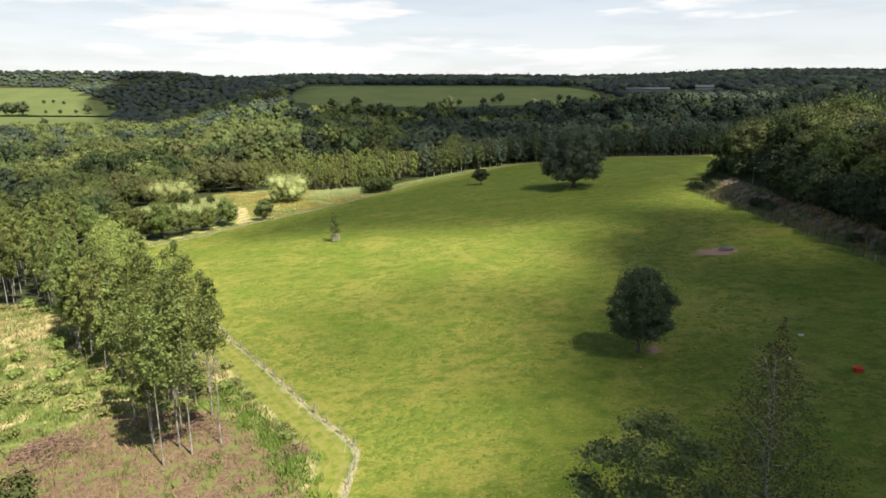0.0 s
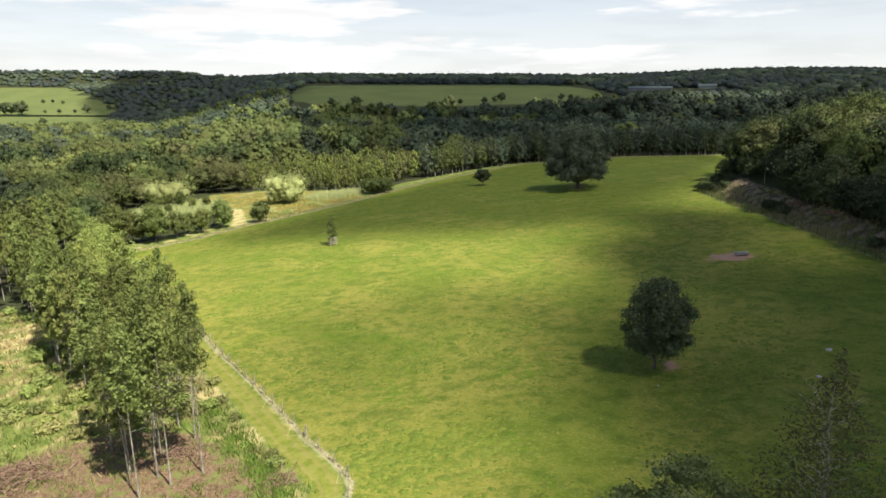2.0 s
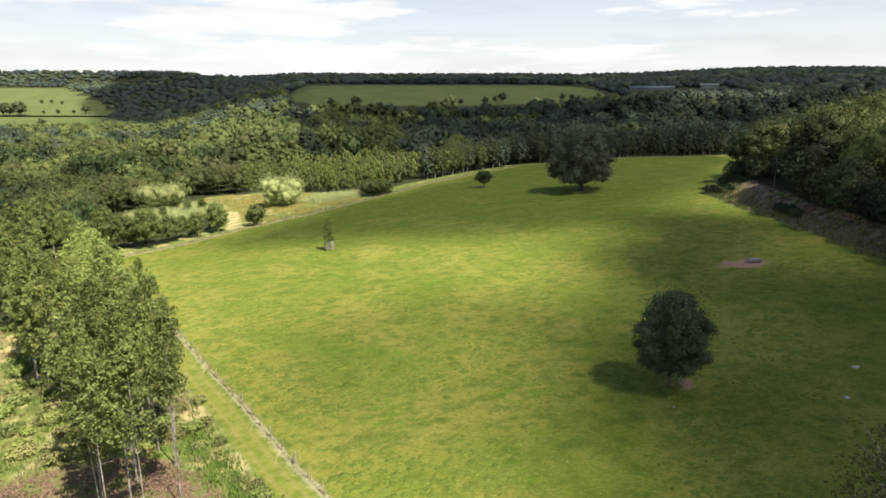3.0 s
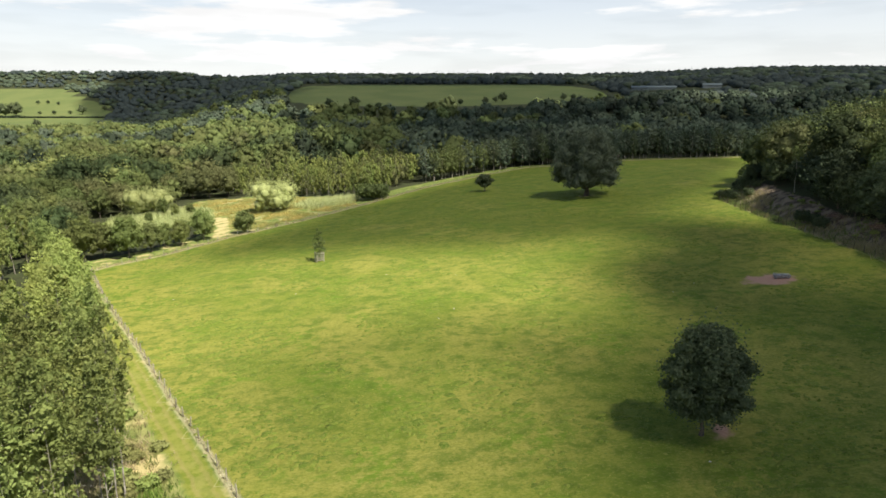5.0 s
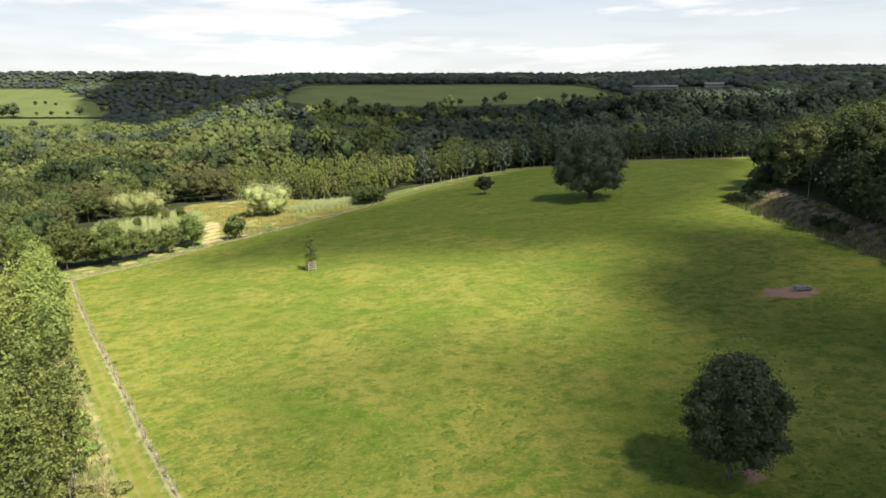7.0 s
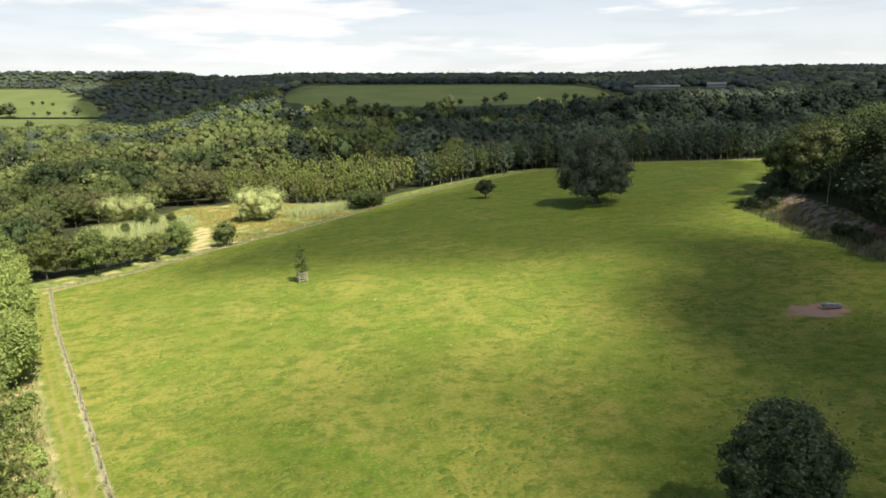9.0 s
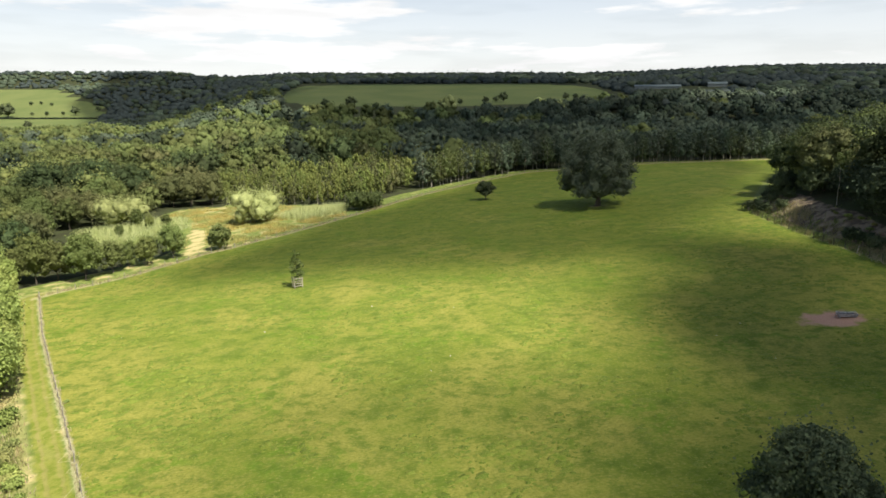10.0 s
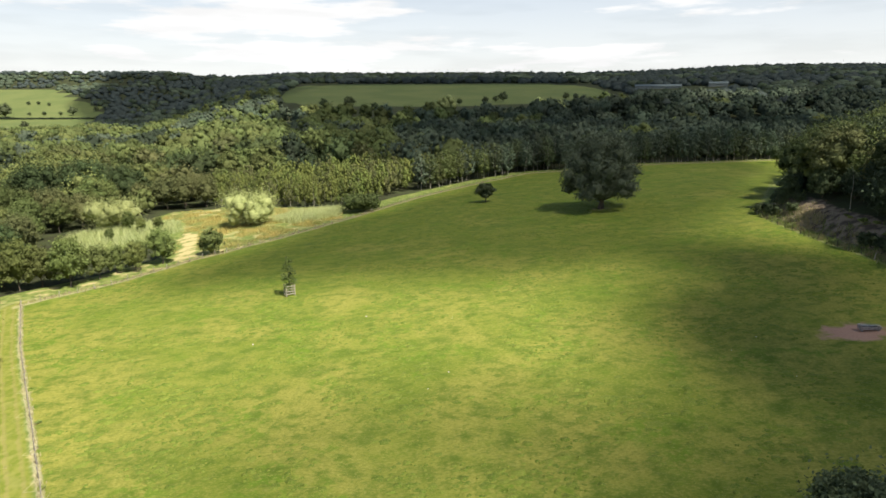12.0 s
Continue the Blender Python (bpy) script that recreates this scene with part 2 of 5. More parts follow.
def ground_material():
    m = Mat("ground", rough=0.9, spec=0.1)
    big, mid, tuft, fine = m.noise(0.035, 4), m.noise(0.16, 6, 0.62), m.noise(0.75, 4, 0.6, shift=9.0), m.noise(4.5, 4)
    # grazed meadow: soft lush and khaki patches, scattered dark tufts, fine bents
    fibre = m.noise(3.2, 6, 0.68, stretch=(0.8, 1.3, 1.0), shift=12.0)
    lush = m.mix(m.span(mid, 0.35, 0.62), (0.140, 0.180, 0.023), (0.190, 0.212, 0.034))
    dry = m.mix(m.span(fine, 0.3, 0.7), (0.222, 0.222, 0.040), (0.272, 0.258, 0.058))
    grass = m.mix(m.span(m.math("ADD", m.math("MULTIPLY", m.math("SUBTRACT", big, 0.5), 0.9), m.math("ADD", m.attr("dry"), m.noise(0.075, 5, 0.6, shift=21.0))), 0.36, 0.64), lush, dry)
    vivid = m.math("MULTIPLY", m.span(m.noise(0.13, 3, 0.5, shift=3.0), 0.52, 0.66), m.span(m.noise(0.9, 4, 0.6, shift=31.0), 0.40, 0.58))
    grass = m.mix(m.math("MULTIPLY", vivid, 0.8), grass, (0.108, 0.188, 0.016))
    clump = m.noise(0.48, 5, 0.62, stretch=(0.8, 1.0, 1.0), shift=17.0)
    grass = m.mix(m.span(clump, 0.46, 0.70, 0.0, 0.86), grass, (0.076, 0.122, 0.014))
    grass = m.mix(m.span(m.noise(1.3, 4, 0.6, shift=5.0), 0.48, 0.74, 0.0, 0.50), grass, (0.080, 0.126, 0.016))
    grass = m.mix(m.span(m.noise(0.25, 6, 0.66, shift=41.0), 0.49, 0.66, 0.0, 0.62), grass, (0.074, 0.122, 0.015))
    grass = m.mix(m.span(fibre, 0.46, 0.66, 0.0, 0.5), grass, (0.090, 0.138, 0.016))
    grass = m.mix(m.span(fibre, 0.50, 0.28, 0.0, 0.38), grass, (0.340, 0.310, 0.100))
    bare = m.math("ADD", m.attr("bare"), m.math("MULTIPLY", m.math("SUBTRACT", m.noise(0.6, 5), 0.5), 1.0))
    grass = m.mix(m.span(bare, 0.28, 0.62), grass, m.mix(fine, (0.285, 0.160, 0.110), (0.470, 0.305, 0.225)))
    # rough ground beyond the fence: weeds, straw
    straw = m.mix(fine, (0.34, 0.28, 0.12), (0.53, 0.45, 0.22))
    weeds = m.mix(m.span(tuft, 0.35, 0.65), (0.100, 0.140, 0.030), (0.195, 0.228, 0.062))
    strawness = m.math("ADD", m.attr("straw"), m.math("MULTIPLY", m.math("SUBTRACT", m.noise(0.30, 5, shift=4.0), 0.5), 1.9))
    rough = m.mix(m.span(strawness, 0.36, 0.74), weeds, straw)
    # brash: chips and cut twigs on soil
    chips = m.mix(m.span(m.noise(3.4, 7, 0.7), 0.34, 0.68), (0.105, 0.066, 0.040), (0.260, 0.175, 0.112))
    chips = m.mix(m.span(m.noise(0.7, 7, 0.68, shift=2.0), 0.49, 0.60, 0.0, 0.85), chips, m.mix(fine, (0.100, 0.150, 0.030), (0.190, 0.220, 0.060)))
    brashness = m.math("ADD", m.attr("brash"), m.math("MULTIPLY", m.math("SUBTRACT", m.noise(0.35, 5), 0.5), 1.0))
    rough = m.mix(m.span(brashness, 0.38, 0.60), rough, chips)
    # woodland floor
    litter = m.mix(m.span(mid, 0.3, 0.7), (0.036, 0.036, 0.020), (0.050, 0.062, 0.024))
    woodness = m.math("ADD", m.attr("wood"), m.math("MULTIPLY", m.math("SUBTRACT", mid, 0.5), 0.5))
    rough = m.mix(m.span(woodness, 0.4, 0.6), rough, litter)
    # bank of bare soil with dry grass
    soil = m.mix(m.span(m.noise(0.6, 5), 0.4, 0.6), (0.090, 0.070, 0.050), (0.240, 0.190, 0.130))
    rough = m.mix(m.span(m.math("ADD", m.attr("bank"), m.math("MULTIPLY", m.math("SUBTRACT", m.noise(0.25, 4, shift=7.0), 0.5), 0.8)), 0.4, 0.6), rough, soil)
    # far pastures
    far = m.mix(m.span(m.noise(0.02, 4), 0.35, 0.65), (0.104, 0.132, 0.044), (0.130, 0.152, 0.052))
    rough = m.mix(m.span(m.attr("field"), 0.45, 0.55), rough, far)
    # beyond the left fence: pale long grass on the line, a mown track, a dry edge
    line = m.math("ADD", m.attr("fence"), m.math("MULTIPLY", m.math("SUBTRACT", tuft, 0.5), 1.1))
    track = m.mix(m.span(tuft, 0.4, 0.6), (0.150, 0.180, 0.026), (0.215, 0.225, 0.046))
    track = m.mix(m.span(m.noise(0.5, 5, shift=6.0), 0.5, 0.66, 0.0, 0.35), track, (0.260, 0.250, 0.080))
    rut = m.math("ADD", m.span(m.math("ABSOLUTE", m.math("ADD", line, 1.35)), 0.10, 0.32, 0.3, 0.0), m.span(m.math("ABSOLUTE", m.math("ADD", line, 2.75)), 0.10, 0.32, 0.35, 0.0))
    track = m.mix(rut, track, (0.300, 0.240, 0.100))
    mown = m.math("MULTIPLY", m.span(line, -3.9, -3.2), m.span(line, -0.9, -0.5, 1.0, 0.0))
    edge = m.math("MULTIPLY", m.span(line, -6.2, -4.8), m.span(line, -4.2, -3.6, 1.0, 0.0))
    rough = m.mix(m.math("MULTIPLY", edge, 0.3), rough, straw)
    rough = m.mix(mown, rough, track)
    # trodden pale strip outside the far fence
    path = m.math("ADD", m.attr("path"), m.math("MULTIPLY", m.math("SUBTRACT", mid, 0.5), 1.2))
    rough = m.mix(m.math("MULTIPLY", m.math("MULTIPLY", m.span(path, -2.2, -1.5), m.span(path, -0.4, 0.2, 1.0, 0.0)), 0.5), rough, m.mix(fine, (0.32, 0.29, 0.14), (0.48, 0.43, 0.25)))
    inside = m.span(m.math("ADD", m.attr("meadow"), m.math("MULTIPLY", m.math("SUBTRACT", tuft, 0.5), 1.0)), -0.2, 0.5)
    both = m.mix(inside, rough, grass)
    near_line = m.math("ADD", m.attr("fence"), m.math("MULTIPLY", m.math("SUBTRACT", tuft, 0.5), 0.5))
    pale = m.math("MULTIPLY", m.span(near_line, -0.55, -0.3), m.span(near_line, 0.15, 0.4, 1.0, 0.0))
    both = m.mix(m.math("MULTIPLY", pale, 0.6), both, m.mix(fine, (0.33, 0.30, 0.16), (0.47, 0.43, 0.27)))
    m.colour(both)
    hgt = m.math("ADD", m.math("MULTIPLY", tuft, 0.6), m.math("MULTIPLY", fibre, 0.45))
    m.bump(hgt, 0.6, 0.30)
    return m.m


GROUND = ground_material()

# ---- the lie of the land ----
FENCE_LEFT = [(-9.0, -24.0), (-8.8, 50.2), (-8.4, 57.5), (-11.2, 61.6), (-14.5, 65.7), (-23.3, 78.4), (-31.6, 89.6), (-38.6, 99.6), (-44.2, 107.4), (-59.8, 129.2), (-67.0, 139.2), (-83.7, 164.4)]
FENCE_FAR = [(-83.7, 164.4), (-76.4, 170.6), (-69.0, 178.6), (-60.6, 194.0), (-44.5, 214.0), (-29.0, 237.0), (-6.0, 278.0), (17.0, 307.0), (40.0, 331.0), (92.0, 327.0), (132.0, 343.0), (180.0, 362.0)]
FENCE_RIGHT = [(79.0, 196.0), (77.3, 183.0), (77.0, 162.0), (78.2, 142.0), (77.5, 124.0), (76.6, 103.0), (76.0, 60.0), (75.0, -24.0)]
MEADOW = FENCE_LEFT + FENCE_FAR[1:] + [(150.0, 300.0), (110.0, 250.0), (84.0, 205.0)] + FENCE_RIGHT
BRASH = [(-37.0, 70.0), (-27.0, 68.5), (-21.0, 62.8), (-15.6, 57.5), (-12.5, 50.0), (-12.5, 35.0), (-46.0, 35.0), (-48.0, 64.0)]
MARSH = [(-69.0, 203.0), (-57.0, 203.0), (-30.0, 243.0), (-36.0, 264.0), (-62.0, 277.0), (-84.0, 288.0), (-104.0, 284.0), (-102.0, 270.0), (-88.0, 258.0), (-81.0, 240.0), (-75.0, 220.0)]
SANDY = [(-64.0, 198.0), (-69.0, 212.0), (-77.0, 234.0)]
SANDY_END = [(-104.0, 281.0), (-92.0, 282.0), (-80.0, 286.0)]
SCRUB = [(-16.0, 64.0), (-60.0, 124.0), (-62.0, 118.0), (-66.0, 110.0), (-84.0, 118.0), (-110.0, 110.0), (-90.0, 70.0), (-60.0, 30.0), (-12.0, 30.0)]
GLADE = [(-110, 222), (-96, 214), (-85, 224), (-82, 240), (-90, 257), (-106, 264), (-118, 258), (-120, 240)]
FIELD_MID = [(-201, 845), (-214, 930), (-208, 1000), (-165, 1024), (161, 1028), (206, 990), (222, 925), (198, 836), (144, 786), (74, 753), (-20, 732), (-142, 745), (-185, 790)]
FIELD_LEFT = [(-1100, 1330), (-790, 1335), (-690, 1250), (-600, 1165), (-556, 1075), (-522, 962), (-900, 955)]


def seg_dist(px, py, line, closed=False):
    """Distance of points to a line of points."""
    ends = line[1:] + ([line[0]] if closed else [])
    best = np.full(np.shape(px), 1e9)
    for (ax, ay), (bx, by) in zip(line, ends):
        dx, dy = bx - ax, by - ay
        s = np.clip(((px - ax) * dx + (py - ay) * dy) / (dx * dx + dy * dy), 0, 1)
        best = np.minimum(best, np.hypot(px - ax - s * dx, py - ay - s * dy))
    return best


def inside_poly(px, py, poly):
    hit = np.zeros(np.shape(px), bool)
    for (ax, ay), (bx, by) in zip(poly, poly[1:] + poly[:1]):
        if ay != by:
            hit ^= ((ay > py) != (by > py)) & (px < (bx - ax) * (py - ay) / (by - ay) + ax)
    return hit


def poly_in(px, py, poly):
    """Signed distance: positive inside."""
    d = seg_dist(px, py, poly, True)
    return np.where(inside_poly(px, py, poly), d, -d)


def ease(v, a, b):
    s = np.clip((v - a) / (b - a), 0, 1)
    return s * s * (3 - 2 * s)


def land(x, y):
    """Height of the ground: a meadow that falls to the left, a wooded rise on the right, hills beyond the valley."""
    x, y = np.asarray(x, float), np.asarray(y, float)
    u, v = np.clip(x, -130, 90) / 100, (np.clip(y, 30, 345) - 150) / 100
    near = 2.685 + 7.795 * u + 0.364 * v + 0.492 * u * u - 0.027 * u * v - 0.832 * v * v
    az = x / np.maximum(y, 200)
    mid = np.interp(y, [330, 450, 600, 690, 1050, 1250, 1500, 3000], [5, 4, 9, 26, 64, 82, 86, 86])
    mid = mid + 14 * ease(az, 0.2, 0.55) * ease(y, 500, 950)
    left = np.interp(y, [330, 600, 900, 1000, 1140, 1300, 1400, 3000], [-6, -5, -3, 2, 18, 56, 74, 78])
    left = left + 24 * ease(y, 1340, 1480)
    w = ease(az, -0.46, -0.22)
    far = left * (1 - w) + mid * w
    k = ease(y, 335, 430)
    h = near * (1 - k) + far * k
    over = np.maximum(0, x - (80 + 0.75 * np.maximum(0, y - 200)))
    rise = 0.27 * over * (1 - 0.55 * ease(y, 210, 330)) * (1 - ease(y, 420, 700))
    bank = 2.0 * ease(x, 78.5, 85.5) * (1 - ease(y, 188, 205))
    wave = np.where(np.abs(x) < 140, 0.09 * np.sin(x * 0.31 + 0.7 * np.sin(y * 0.23)) * np.sin(y * 0.27), 0)
    return h + wave + bank + 34 * (1 - np.exp(-rise / 34))


def ground_z(x, y):
    return float(land(x, y))


# ---- building helpers ----
def fast_mesh(name, verts, quads, mats, index=None, smooth=False):
    """A mesh from arrays: n x 3 points, m x 4 corners (a triangle repeats none: pass m x 3)."""
    me = bpy.data.meshes.new(name)
    verts, quads = np.asarray(verts, np.float32), np.asarray(quads, np.int32)
    k = quads.shape[1]
    me.vertices.add(len(verts))
    me.vertices.foreach_set("co", verts.ravel())
    me.loops.add(quads.size)
    me.loops.foreach_set("vertex_index", quads.ravel())
    me.polygons.add(len(quads))
    me.polygons.foreach_set("loop_start", np.arange(0, quads.size, k, dtype=np.int32))
    me.polygons.foreach_set("use_smooth", np.full(len(quads), smooth))
    for mat in mats:
        me.materials.append(mat)
    if index is not None:
        me.polygons.foreach_set("material_index", np.asarray(index, np.int32))
    me.update(calc_edges=True)
    return me


def part(name, data, parent, label=""):
    """Links mesh data, or a bmesh, as one mesh object under a thing or a part."""
    ob = new(name, data)
    ob.parent = parent
    return tagged(ob, label=label) if label else ob


def thing(name, label, category, group="", kind="", at=None):
    ob = new(name)
    ob.empty_display_size = 0.3
    if at is not None:
        ob.matrix_world = at
    return tagged(ob, label, category, group, kind)


def from_bm(name, bm, mat, smooth=False):
    me = bpy.data.meshes.new(name)
    for f in bm.faces:
        f.smooth = smooth
    bm.to_mesh(me)
    bm.free()
    me.materials.append(mat)
    return me


def tube(points, radii, sides=6):
    """Arrays of a tapered tube along points, closed at its tip."""
    pts, vs, qs = [Vector(p) for p in points], [], []
    for i, p in enumerate(pts):
        d = (pts[min(i + 1, len(pts) - 1)] - pts[max(i - 1, 0)]).normalized()
        a = d.orthogonal().normalized()
        b = d.cross(a)
        for k in range(sides):
            t = 2 * math.pi * k / sides
            vs.append(p + radii[i] * (math.cos(t) * a + math.sin(t) * b))
    for i in range(len(pts) - 1):
        for k in range(sides):
            j = (k + 1) % sides
            qs.append((i * sides + k, i * sides + j, (i + 1) * sides + j, (i + 1) * sides + k))
    return np.array([tuple(v) for v in vs]), np.array(qs)


def joined(pieces):
    vs, qs, n = [], [], 0
    for v, q in pieces:
        vs.append(v)
        qs.append(q + n)
        n += len(v)
    return np.concatenate(vs), np.concatenate(qs)


def bent_path(rng, a, b, n=4, wander=0.06):
    a, b = np.array(a, float), np.array(b, float)
    size = np.linalg.norm(b - a)
    return [tuple(a + (b - a) * i / n + (rng.normal(0, wander * size, 3) if 0 < i < n else 0)) for i in range(n + 1)]


# ---- trees ----
def leaf_cloud(rng, lobes, count, size, core=0.0, low=-0.55, cores=99, loose=0.40, mesh=(4, 5), narrow=0.72, rag=0.14, fuzz=0.0):
    """Leaf clumps as bent quads over the skins of overlapping lobes (x, y, z, rx, ry, rz), uneven in outline."""
    lobes = np.asarray(lobes, float)
    area = lobes[:, 3] * lobes[:, 5] + 0.01
    pick = rng.choice(len(lobes), count, p=area / area.sum())
    d = rng.normal(size=(count, 3))
    d /= np.linalg.norm(d, axis=1)[:, None]
    flip = d[:, 2] < low
    d[flip, 2] *= -1
    l = lobes[pick]
    wave = 1 + 0.13 * np.sin(d[:, 0] * 7 + pick * 2.1) * np.cos(d[:, 1] * 6 + pick) + 0.10 * np.sin(d[:, 2] * 9 + pick * 1.3)
    r = (1 - np.abs(rng.normal(0, 0.17, count))) * wave * (1 + (rng.random(count) < 0.13) * rng.uniform(0.02, 0.32, count) * np.minimum(1, 1.3 / l[:, 3]))
    if fuzz > 0:                               # sprays that stand out from the skin
        r = r + (rng.random(count) < fuzz) * rng.uniform(0.0, 0.38, count)
    c = l[:, :3] + d * l[:, 3:] * r[:, None]
    n = d / l[:, 3:] * l[:, 3:4] + rng.normal(0, loose, (count, 3))
    n /= np.linalg.norm(n, axis=1)[:, None]
    a = np.cross(n, rng.normal(size=(count, 3)))
    a /= np.linalg.norm(a, axis=1)[:, None] + 1e-9
    b = np.cross(n, a)
    s = size * rng.uniform(0.55, 1.35, count)[:, None]
    w = s * rng.uniform(0.76, 1.25, count)[:, None] * narrow
    dip = n * s * 0.35
    v = np.stack([c - a * s - dip, c - b * w, c + a * s - dip, c + b * w], 1).reshape(-1, 3)
    q = np.arange(4 * count).reshape(-1, 4)
    if core > 0:
        extra = [(v, q)]
        for lx, ly, lz, rx, ry, rz in lobes[:cores]:
            vs, qs, (rows, cols) = [], [], mesh
            for i in range(rows + 1):
                ph = math.pi * (0.02 + 0.96 * i / rows)
                for k in range(cols):
                    th = 2 * math.pi * k / cols + i * 0.6
                    f = core * (1 + 0.12 * math.sin(3 * th + i * 1.7 + lx) + rng.uniform(-rag, rag))
                    vs.append((lx + rx * f * math.sin(ph) * math.cos(th), ly + ry * f * math.sin(ph) * math.sin(th), lz + rz * f * math.cos(ph)))
            for i in range(rows):
                for k in range(cols):
                    j = (k + 1) % cols
                    qs.append((i * cols + k, (i + 1) * cols + k, (i + 1) * cols + j, i * cols + j))
            extra.append((np.array(vs), np.array(qs)))
        return joined(extra)
    return v, q


def round_lobes(rng, height, width, base, n=11):
    """A broad crown: lobes round a domed middle, from the height base to the top."""
    mid, half = (height + base) / 2, (height - base) / 2
    out = [(0, 0, mid, width * 0.34, width * 0.34, half * 0.82)]
    for i in range(n):
        t = -0.9 + 1.8 * (i + rng.random()) / n
        ring = math.sqrt(max(0.05, 1 - t * t)) * width * 0.5
        a = 2.4 * i + rng.uniform(-0.4, 0.4)
        k = rng.uniform(0.58, 0.84)
        s = width * rng.uniform(0.14, 0.22) * (11 / max(n, 11)) ** 0.3
        out.append((math.cos(a) * ring * k, math.sin(a) * ring * k, mid + t * half * 0.72, s, s, s * rng.uniform(0.7, 0.95)))
    return out


def slim_lobes(rng, height, width, base, n=9):
    """A narrow young crown: small lobes up and round the stem."""
    out = []
    for i in range(n):
        f = (i + 0.4) / n
        z = base + (height - base) * f + rng.uniform(-0.3, 0.3)
        r = width * 0.5 * (0.45 + 0.75 * math.sin(math.pi * min(1, 0.12 + 0.9 * f)))
        a = 2.4 * i + rng.uniform(-0.5, 0.5)
        s = r * rng.uniform(0.40, 0.60)
        k = r * rng.uniform(0.35, 0.75)
        out.append((math.cos(a) * k, math.sin(a) * k, z - s * 0.3, s, s, s * rng.uniform(0.9, 1.3)))
    return out


def bough_lobes(rng, height, width, base, n=26, sub=4, peak=0.34):
    """An open crown of separate boughs: each a small heap of flat sprays, with gaps between; widest at the share peak of its height."""
    out = [(0, 0, base + (height - base) * 0.45, width * 0.27, width * 0.27, (height - base) * 0.33)]
    for i in range(n):
        f = (i + rng.uniform(0.0, 1.0)) / n
        ring = math.sqrt(max(0.03, 1 - ((f - peak) / (peak + 0.06 if f < peak else 1.02 - peak)) ** 2)) * width * 0.5
        a = 2.4 * i + rng.uniform(-0.6, 0.6)
        k = ring * rng.uniform(0.62, 0.96)
        s = width * rng.uniform(0.085, 0.135)
        cx, cy, cz = math.cos(a) * k, math.sin(a) * k, base + (height - base) * (0.05 + 0.88 * f)
        for j in range(sub):
            b, g = rng.uniform(0, 6.28), s * rng.uniform(0.5, 1.1) * (j > 0)
            e = s * rng.uniform(0.55, 1.0)
            out.append((cx + math.cos(b) * g, cy + math.sin(b) * g, cz + rng.uniform(-0.5, 0.5) * s * (j > 0), e, e, e * rng.uniform(0.45, 0.75)))
    return out


def dome_lobes(rng, height, width, base, n=12, lump=0.17, skirt=0.1):
    """A full crown: one broad dome with many lesser domes set into its skin; skirt widens it towards the base."""
    mid, half = base + (height - base) * 0.48, (height - base) * 0.5
    out = [(0, 0, mid, width * 0.41, width * 0.41, half * 0.9)]
    if skirt > 0.15:
        out.append((0, 0, base + (height - base) * 0.2, width * 0.34, width * 0.34, (height - base) * 0.2))
    for i in range(n):
        t = -0.72 + 1.66 * (i + rng.random()) / n
        ring = math.sqrt(max(0.02, 1 - t * t)) * width * 0.5 * (1 - skirt * t)
        a = 2.4 * i + rng.uniform(-0.5, 0.5)
        s = width * lump * rng.uniform(0.65, 1.25)
        k = rng.uniform(0.74, 1.0)
        out.append((math.cos(a) * ring * k * 0.88, math.sin(a) * ring * k * 0.88, mid + t * half * (0.8 + 0.12 * k), s, s, s * rng.uniform(0.75, 1.0)))
    return out


def spray_lobes(rng, height, width, base, n=44, big=1.0):
    """A feathery young crown: many small upswept sprays round a straight stem, with light between them."""
    out = []
    for i in range(n):
        f = (i + rng.random()) / n
        r = width * 0.5 * (0.35 + 0.75 * math.sin(math.pi * min(1, 0.15 + 0.85 * f))) * (1 if f < 0.8 else 1.15 - f * 0.5)
        a = 2.4 * i + rng.uniform(-0.6, 0.6)
        k = r * rng.uniform(0.15, 1.0)
        s = big * rng.uniform(0.35, 0.62) * (1.15 - 0.5 * f)
        out.append((math.cos(a) * k, math.sin(a) * k, base + (height - base) * f + 0.25 * k, s, s, s * rng.uniform(1.0, 1.7)))
    return out


def cone_lobes(rng, height, width, base, n=9):
    out = []
    for i in range(n):
        f = i / (n - 1)
        z = base + (height - base) * (0.06 + 0.88 * f)
        r = width * 0.5 * (1.02 - f) + 0.15
        a = 2.4 * i
        out.append((math.cos(a) * r * 0.3, math.sin(a) * r * 0.3, z, r * 0.8, r * 0.8, (height - base) / n * 0.85))
    return out


def bush_lobes(rng, height, width, n=8):
    out = [(0, 0, height * 0.4, width * 0.36, width * 0.36, height * 0.5)]
    for i in range(n):
        a = 2.4 * i + rng.uniform(-0.5, 0.5)
        s = width * rng.uniform(0.16, 0.25)
        k = width * rng.uniform(0.2, 0.36)
        out.append((math.cos(a) * k, math.sin(a) * k, height * rng.uniform(0.25, 0.72), s, s, min(s, height * 0.3) * rng.uniform(0.9, 1.2)))
    return out


